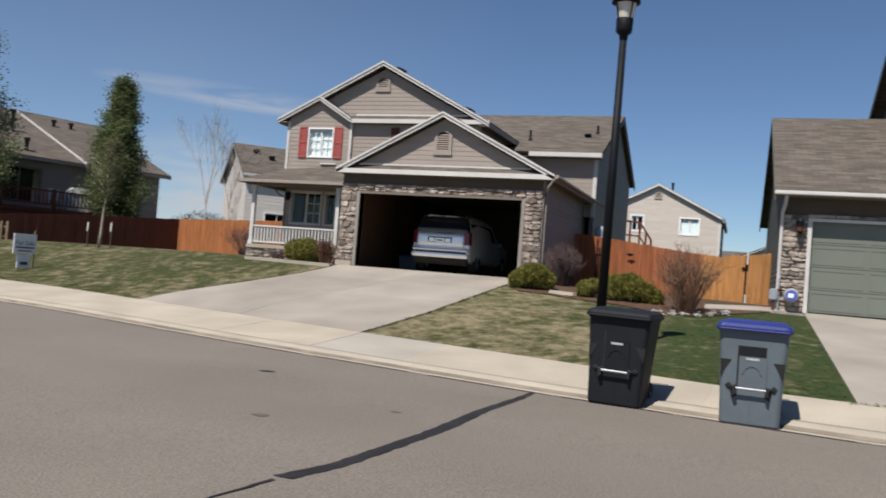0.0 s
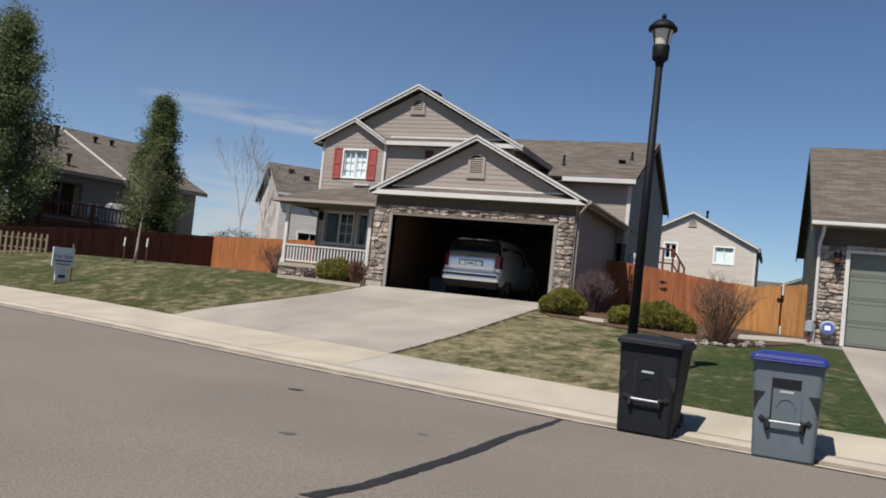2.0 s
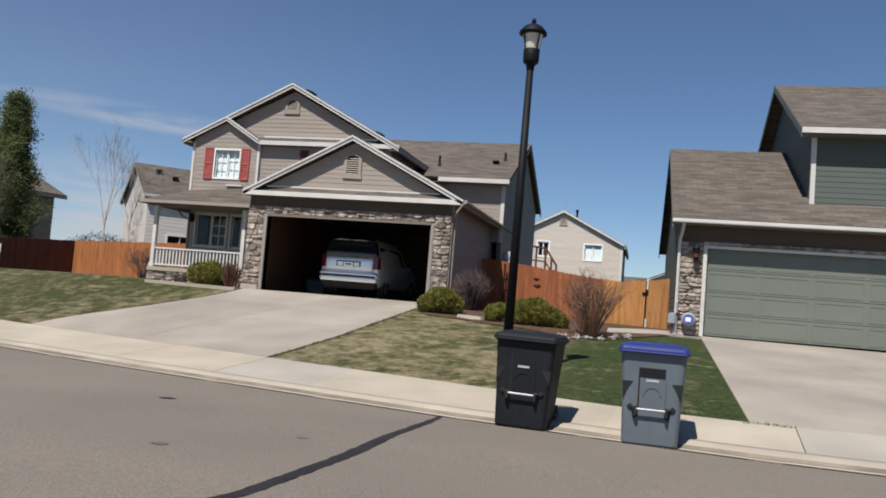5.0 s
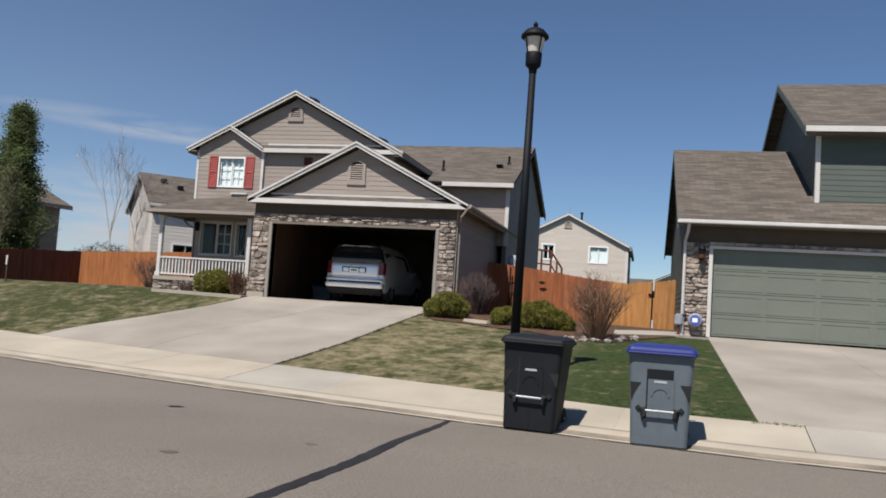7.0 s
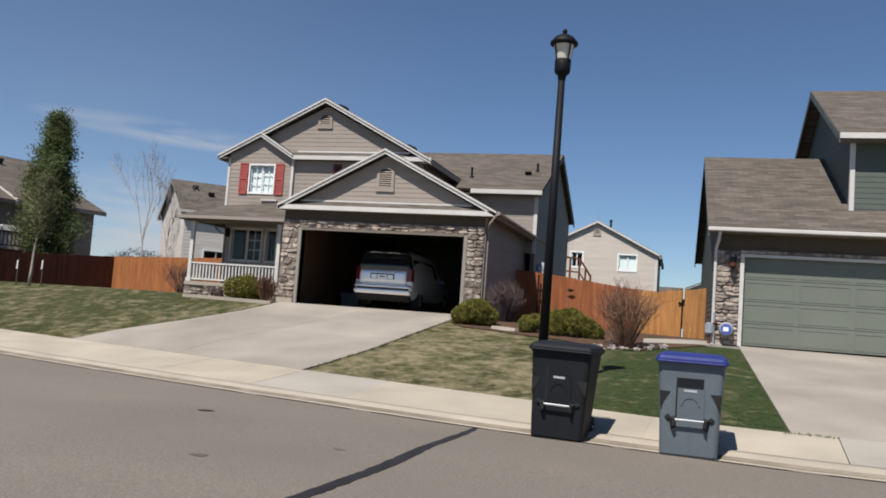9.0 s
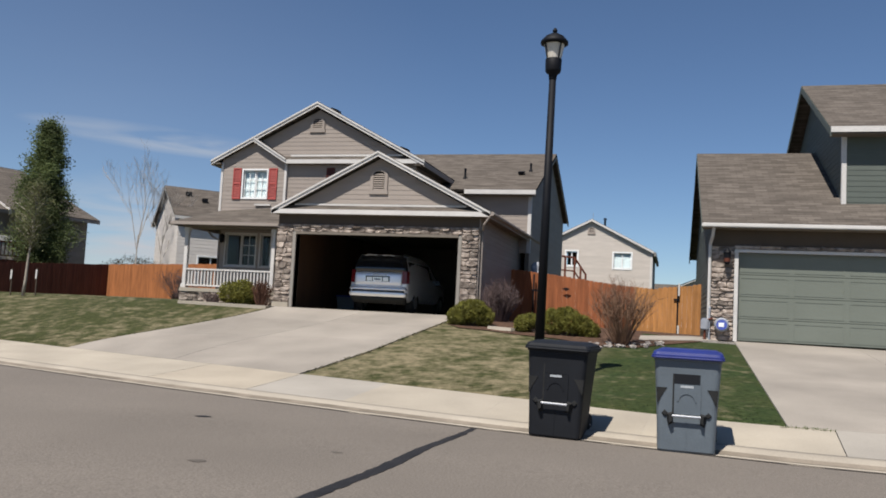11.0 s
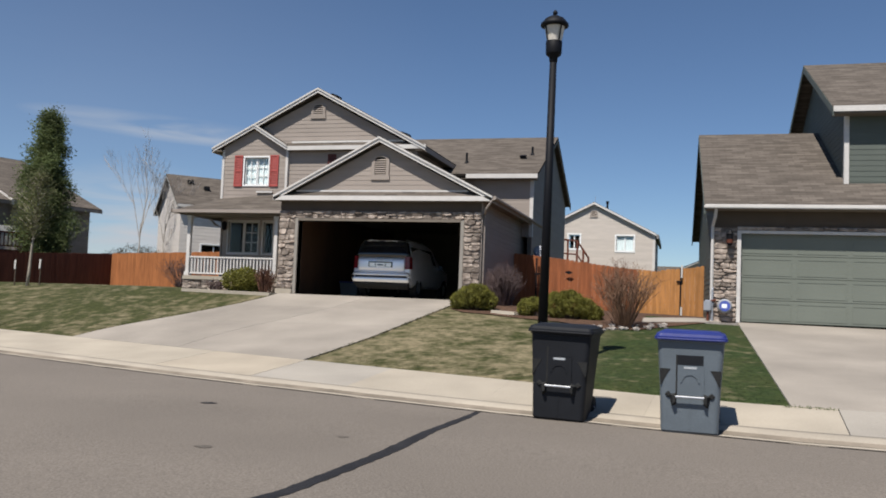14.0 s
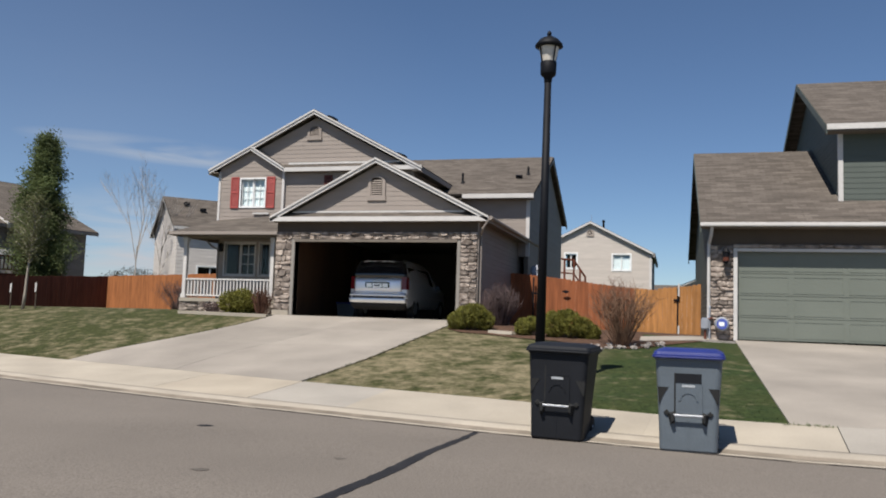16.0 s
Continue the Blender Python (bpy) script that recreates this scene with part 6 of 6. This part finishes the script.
def bare_shrub(name, label, place, height, width, material, seed, stems=60):
    """A leafless bush: forking stems that fan out from the ground."""
    rnd = random.Random(seed)
    s = thing(name, label, "shrub", Matrix.Translation(place))
    bm = bmesh.new()
    for i in range(stems):
        a, k = rnd.uniform(0, 6.283), rnd.uniform(0.1, 1.0) ** 0.7
        h = height * rnd.uniform(0.6, 1.0) * (1.05 - 0.3 * k)
        tip = Vector((width * 0.5 * k * math.cos(a), width * 0.5 * k * math.sin(a), h))
        foot = Vector((0.12 * math.cos(a) * k, 0.12 * math.sin(a) * k, -0.05))
        mid = foot.lerp(tip, 0.5) + Vector((rnd.uniform(-0.06, 0.06), rnd.uniform(-0.06, 0.06), 0.05))
        tube([foot, mid, tip], 0.011, bm, seg=4, taper=0.35)
        for _ in range(5):
            q = mid.lerp(tip, rnd.uniform(0.0, 0.9))
            e = q + Vector((rnd.uniform(-0.2, 0.2), rnd.uniform(-0.2, 0.2), rnd.uniform(0.05, 0.28))) * (height / 1.3)
            tube([q, e], 0.006, bm, seg=3, taper=0.4)
    part("twig_tangle", bm, material, s)["kind"] = "stuff"
    return s


def round_shrub(name, label, place, lumps, material, seed, count=9000, size=0.034, flat=0.6):
    rnd = random.Random(seed)
    s = thing(name, label, "shrub", Matrix.Translation(place))
    bm = bmesh.new()
    for x, y, z, r in lumps:
        for _ in range(10):
            tube([(x * 0.4, y * 0.4, -0.05), (x + rnd.uniform(-r, r) * 0.6, y + rnd.uniform(-r, r) * 0.6, z + r * rnd.uniform(0.1, 0.7))], 0.01, bm, seg=4, taper=0.4)
    part("twig_tangle", bm, BARK_DARK, s)["kind"] = "stuff"
    leaves_mesh("foliage", lumps, size, count, material, s, rnd, flat, shell=True, slim=0.2 if flat > 1 else 0.45)
    return s


round_shrub("juniper_shrub", "rounded yellow-green shrub beside the driveway", (5.62, -1.35, terrain(5.62, -1.35)), [(-0.34, 0, 0.20, 0.24), (-0.12, -0.05, 0.32, 0.27), (0.16, -0.05, 0.38, 0.29), (0.38, 0.05, 0.24, 0.24), (0.1, 0.2, 0.3, 0.3), (-0.2, 0.1, 0.42, 0.18), (0.3, -0.1, 0.46, 0.14), (0.02, 0, 0.52, 0.14)], SHRUB, 31, 20000, 0.042, 1.8)
round_shrub("juniper_shrub", "spreading yellow-green shrub in the mulch bed", (7.9, -1.9, terrain(7.9, -1.9)), [(-0.80, 0.1, 0.22, 0.22), (-0.62, 0.1, 0.30, 0.18), (-0.05, 0, 0.28, 0.28), (0.14, 0, 0.46, 0.2), (0.36, -0.05, 0.34, 0.28), (0.62, 0.0, 0.26, 0.24), (0.84, 0.0, 0.14, 0.2), (0.28, 0, 0.56, 0.12), (-0.12, 0, 0.50, 0.13)], SHRUB, 32, 23000, 0.042, 1.8)
round_shrub("foundation_shrub", "dark green rounded shrub below the porch rail", (-1.85, 0.15, -0.02), [(-0.25, 0, 0.34, 0.34), (0.15, 0, 0.38, 0.36), (0.3, 0.1, 0.26, 0.3)], SHRUB, 33, 8000)
bare_shrub("bare_shrub", "reddish bare shrub below the porch rail", (-1.05, 0.1, -0.02), 0.85, 0.7, TWIG_RED, 34, 90)
bare_shrub("bare_shrub", "small grey twiggy shrub by the porch stone", (-2.75, 0.25, -0.02), 0.4, 0.7, TWIG_GREY, 35, 60)
bare_shrub("bare_shrub", "grey leafless shrub against the garage wall", (6.15, -0.1, -0.15), 1.25, 1.15, TWIG_GREY, 36, 230)
bare_shrub("bare_shrub", "red-brown leafless shrub in front of the fence", (9.5, -2.9, terrain(9.5, -2.9)), 1.5, 1.75, TWIG_TAN, 37, 120)
bare_shrub("bare_shrub", "grey leafless shrub by the orange fence", (-10.2, 9.6, 0.0), 1.5, 2.4, TWIG_GREY, 38, 90)
bare_shrub("bare_shrub", "red-brown leafless twigs in front of the fence", (8.9, 3.9, -0.25), 1.9, 1.2, TWIG_RED, 39, 26)

mulch = thing("mulch_bed", "dark red bark mulch bed beside the garage", "garden bed", kind="structure")
bm = bmesh.new()
grid = [[bm.verts.new((x, y, terrain(x, y) + 0.02)) for y in np.linspace(ya, 4.4, 8)] for x, ya in ((5.05, -1.4), (5.5, -1.9), (6.2, -2.0), (7.0, -2.35), (8.0, -2.6), (9.0, -3.3), (9.8, -3.3), (10.4, -2.4), (11.4, -1.0))]
for c0, c1 in zip(grid, grid[1:]):
    for j in range(7):
        bm.faces.new((c0[j], c1[j], c1[j + 1], c0[j + 1]))
part("mulch", bm, MULCH, mulch)
splash = thing("splash_block", "pale concrete splash block below a downspout", "splash block", Matrix.Translation((6.55, -1.75, terrain(6.55, -1.75))) @ Matrix.Rotation(radians(-20), 4, "Z"))
part("block", solid([(-0.35, -0.14, 0.0), (0.35, -0.14, 0.0), (0.35, 0.14, 0.0), (-0.35, 0.14, 0.0)], [(-0.33, -0.12, 0.09), (0.33, -0.12, 0.07), (0.33, 0.12, 0.07), (-0.33, 0.12, 0.09)]), CONCRETE, splash)
rnd = random.Random(77)
for i in range(40):
    t = rnd.random()
    x, y = 8.85 + 1.5 * t + rnd.uniform(-0.12, 0.12), -3.55 + 1.0 * t + rnd.uniform(-0.15, 0.75) - 0.25 * math.sin(3.1 * t)
    r = rnd.uniform(0.03, 0.095)
    bm = bmesh.new()
    bmesh.ops.create_icosphere(bm, subdivisions=1, radius=r)
    for v in bm.verts:
        v.co = Vector((v.co.x * 1.2, v.co.y, v.co.z * 0.6)) * rnd.uniform(0.8, 1.15)
    rk = part("landscape_rock", bm, ROCK)
    rk.matrix_world = Matrix.Translation((x, y, terrain(x, y) + 0.025)) @ Matrix.Rotation(rnd.uniform(0, 6), 4, "Z")
    tagged(rk, "pale rough landscape rock edging the bed", "rock", "bed edging rocks")
strip = thing("concrete_strip", "pale concrete strip in front of the gate", "path", kind="structure")
for j in range(3):
    def on_strip(u, v, j=j):
        x = 9.85 + 0.6 * (j + u) - 0.01 * (1 - u)
        y = -1.9 + 0.62 * (x - 9.85) + 0.9 * v
        return (x, y, terrain(x, y) + 0.03)
    slab(on_strip, strip, DRIVE, 2, 2)

tree("poplar", "dense columnar green tree behind the brown fence", (-20.0, 12.15, 0.0), 8.4, 0.10, 2.0, LEAF_DARK, BARK_DARK, 51, 60000, 0.062, 0.12, clump=0.62)
tree("cottonwood", "tall leafy green tree in the side lot", (-23.0, 5.2, -0.2), 10.8, 0.06, 3.3, LEAF, BARK_DARK, 52, 70000, 0.07, 0.16, clump=0.85)
tree("sapling", "slender pale-barked sapling with thin spring leaves", (-11.3, 1.95, terrain(-11.3, 1.95)), 4.0, 0.46, 0.85, LEAF_PALE, BARK, 53, 3200, 0.045, 0.06, lean=(0.2, 0.1), shape="round", clump=0.3)


def bare_tree(place, height, seed, label):
    rnd = random.Random(seed)
    t = thing("bare_tree", label, "tree", Matrix.Translation(place))
    bm = bmesh.new()
    def grow(p, d, length, r, level):
        q = p + d * length
        tube([p, p.lerp(q, 0.5) + Vector((rnd.uniform(-1, 1), rnd.uniform(-1, 1), 0)) * length * 0.04, q], r, bm, seg=5 if level < 2 else 3, taper=0.6)
        if level < 5:
            for _ in range(3 if level else 4):
                nd = (d + Vector((rnd.uniform(-0.5, 0.5), rnd.uniform(-0.5, 0.5), rnd.uniform(0.0, 0.35)))).normalized()
                grow(p.lerp(q, rnd.uniform(0.5, 1.0)), nd, length * rnd.uniform(0.55, 0.75), max(r * 0.55, 0.0045), level + 1)
    grow(Vector((0, 0, -0.2)), Vector((0.02, 0, 1)), height * 0.38, 0.048, 0)
    part("branch_tangle", bm, BARK_FAR, t)["kind"] = "stuff"
    return t


bare_tree((-18.9, 18.2, 0), 10.0, 61, "bare pale-branched tree behind the fences")
bare_tree((-17.6, 18.6, 0), 8.6, 62, "leaning bare tree behind the fences")
bare_tree((13.4, 40, 0), 7.5, 63, "thin bare tree beyond the green house")
# low growth and far tree line
for i, (x, y, h) in enumerate(((-20.5, 20.0, 2.6), (-19.0, 19.3, 2.4), (-22.5, 21.0, 2.3))):
    round_shrub("far_bush", "grey-brown leafless bush far behind the fences", (x, y, 0), [(0, 0, h * 0.55, h * 0.42), (0.9, 0.3, h * 0.45, h * 0.38), (-0.9, 0.2, h * 0.4, h * 0.38)], FAR_TREES, 70 + i, 5000, 0.05)
belt = thing("far_tree_belt", "hazy brown tree belt on the horizon", "trees", kind="structure")
rnd = random.Random(5)
cen = []
for i in range(240):
    a = radians(-35 + 140 * i / 240)
    r = 190 + rnd.uniform(-12, 12)
    cen.append((10 + r * math.cos(a + 0.6), -20 + r * math.sin(a + 0.6), rnd.uniform(1.0, 3.4), rnd.uniform(2.0, 4.0)))
leaves_mesh("tree_belt", cen, 0.7, 7000, FAR_TREES, belt, rnd)


# ---- grass blades over the lawns ----
def lawn_blades(count):
    rs = np.random.RandomState(9)
    verts, faces = [], []
    made = 0
    while made < count:
        x = rs.uniform(-16, 12.0)
        y = back(x) + rs.exponential(0.5)
        if y > -0.1 or (x > 5.1 and y > -2.6 + 0.0 * x and x < 11.6 and y > (-1.4 if x < 5.6 else -2.4 if x < 8.5 else -3.4 if x < 10.3 else -1.2)):
            continue
        if y > -8.9 and drive_left(y) - 0.02 < x < drive_right(y) + 0.02:
            continue
        if -3.4 < x < -0.3 and y > -0.8:
            continue
        z = terrain(x, y) - 0.005
        h, a, w = rs.uniform(0.004, 0.016), rs.uniform(0, 6.28), 0.012
        lx, ly = rs.uniform(-0.05, 0.05, 2)
        i = len(verts)
        verts += [(x - w * math.cos(a), y - w * math.sin(a), z), (x + w * math.cos(a), y + w * math.sin(a), z), (x + lx, y + ly, z + h)]
        faces.append((i, i + 1, i + 2))
        made += 1
    me = bpy.data.meshes.new("grass_blades")
    me.from_pydata(verts, [], faces)
    me.materials.append(GRASS)
    return tagged(new("grass_blades", me), "short uneven spring grass on the lawns", "grass", kind="stuff")


lawn_blades(16000)


# ---- behind the house: stair rail and dish ----
stair = thing("deck_stair", "dark timber stair rail behind the house", "stairs")
part("handrail", tube([(5.2, 18.0, 3.12), (5.95, 18.0, 3.05), (6.5, 18.0, 2.25)], 0.05, tube([(5.2, 18.0, 2.45), (5.95, 18.0, 2.4), (6.5, 18.0, 1.6)], 0.04, seg=6), seg=6), CEDAR_DARK, stair)
for x, z in ((5.5, 3.1), (5.95, 3.06), (6.25, 2.65), (6.5, 2.28)):
    part("post", box(x - 0.045, x + 0.045, 17.95, 18.05, -0.3, z), CEDAR_DARK, stair)
part("landing", box(4.6, 5.9, 17.3, 18.6, 1.75, 1.9), CEDAR_DARK, stair)
dish = thing("satellite_dish", "small grey satellite dish on the side wall", "satellite dish", Matrix.Translation((6.09, 6.21, 1.72)))
dd = part("reflector", lathe([(0.02, 0.0), (0.15, 0.02), (0.25, 0.06), (0.26, 0.065), (0.15, 0.03), (0.02, 0.012)], seg=20), GREY_METER, dish, smooth=True)
dd.matrix_local = Matrix.Rotation(radians(60), 4, "X") @ Matrix.Rotation(radians(20), 4, "Y")
part("arm", tube([(0, 0, 0), (0.05, -0.3, 0.1)], 0.015, seg=6), STEEL, dish)
part("mast", tube([(0, 0.02, 0), (-0.1, 0.05, -0.25), (-0.29, 0.05, -0.3)], 0.022, seg=6), STEEL, dish)


# weeds in the joint by the green house's driveway, and grass creeping over the edges
weeds = thing("weed_strip", "low dark weeds in a concrete joint", "weeds", kind="stuff")
rnd = random.Random(91)
cen = []
for i in range(26):
    x = 11.95 + 0.62 * i / 26
    y = back(x) - 0.06 + rnd.uniform(-0.03, 0.03)
    cen.append((x, y, -1.165, 0.035))
leaves_mesh("weed_leaves", cen, 0.015, 300, LEAF_DARK, weeds, rnd)
cen = []
for i in range(120):
    t = i / 120
    y = -7.9 + 7.0 * t
    cen.append((drive_right(y) + rnd.uniform(-0.02, 0.06), y, terrain(drive_right(y), y) + 0.014, 0.03))
    y = -5.6 + 4.9 * t
    cen.append((drive_left(y) - rnd.uniform(-0.02, 0.06), y, terrain(drive_left(y), y) + 0.014, 0.03))
fringe = thing("grass_fringe", "ragged grass along the driveway edges", "grass", kind="stuff")
leaves_mesh("fringe_blades", cen, 0.016, 2600, GRASS, fringe, rnd)
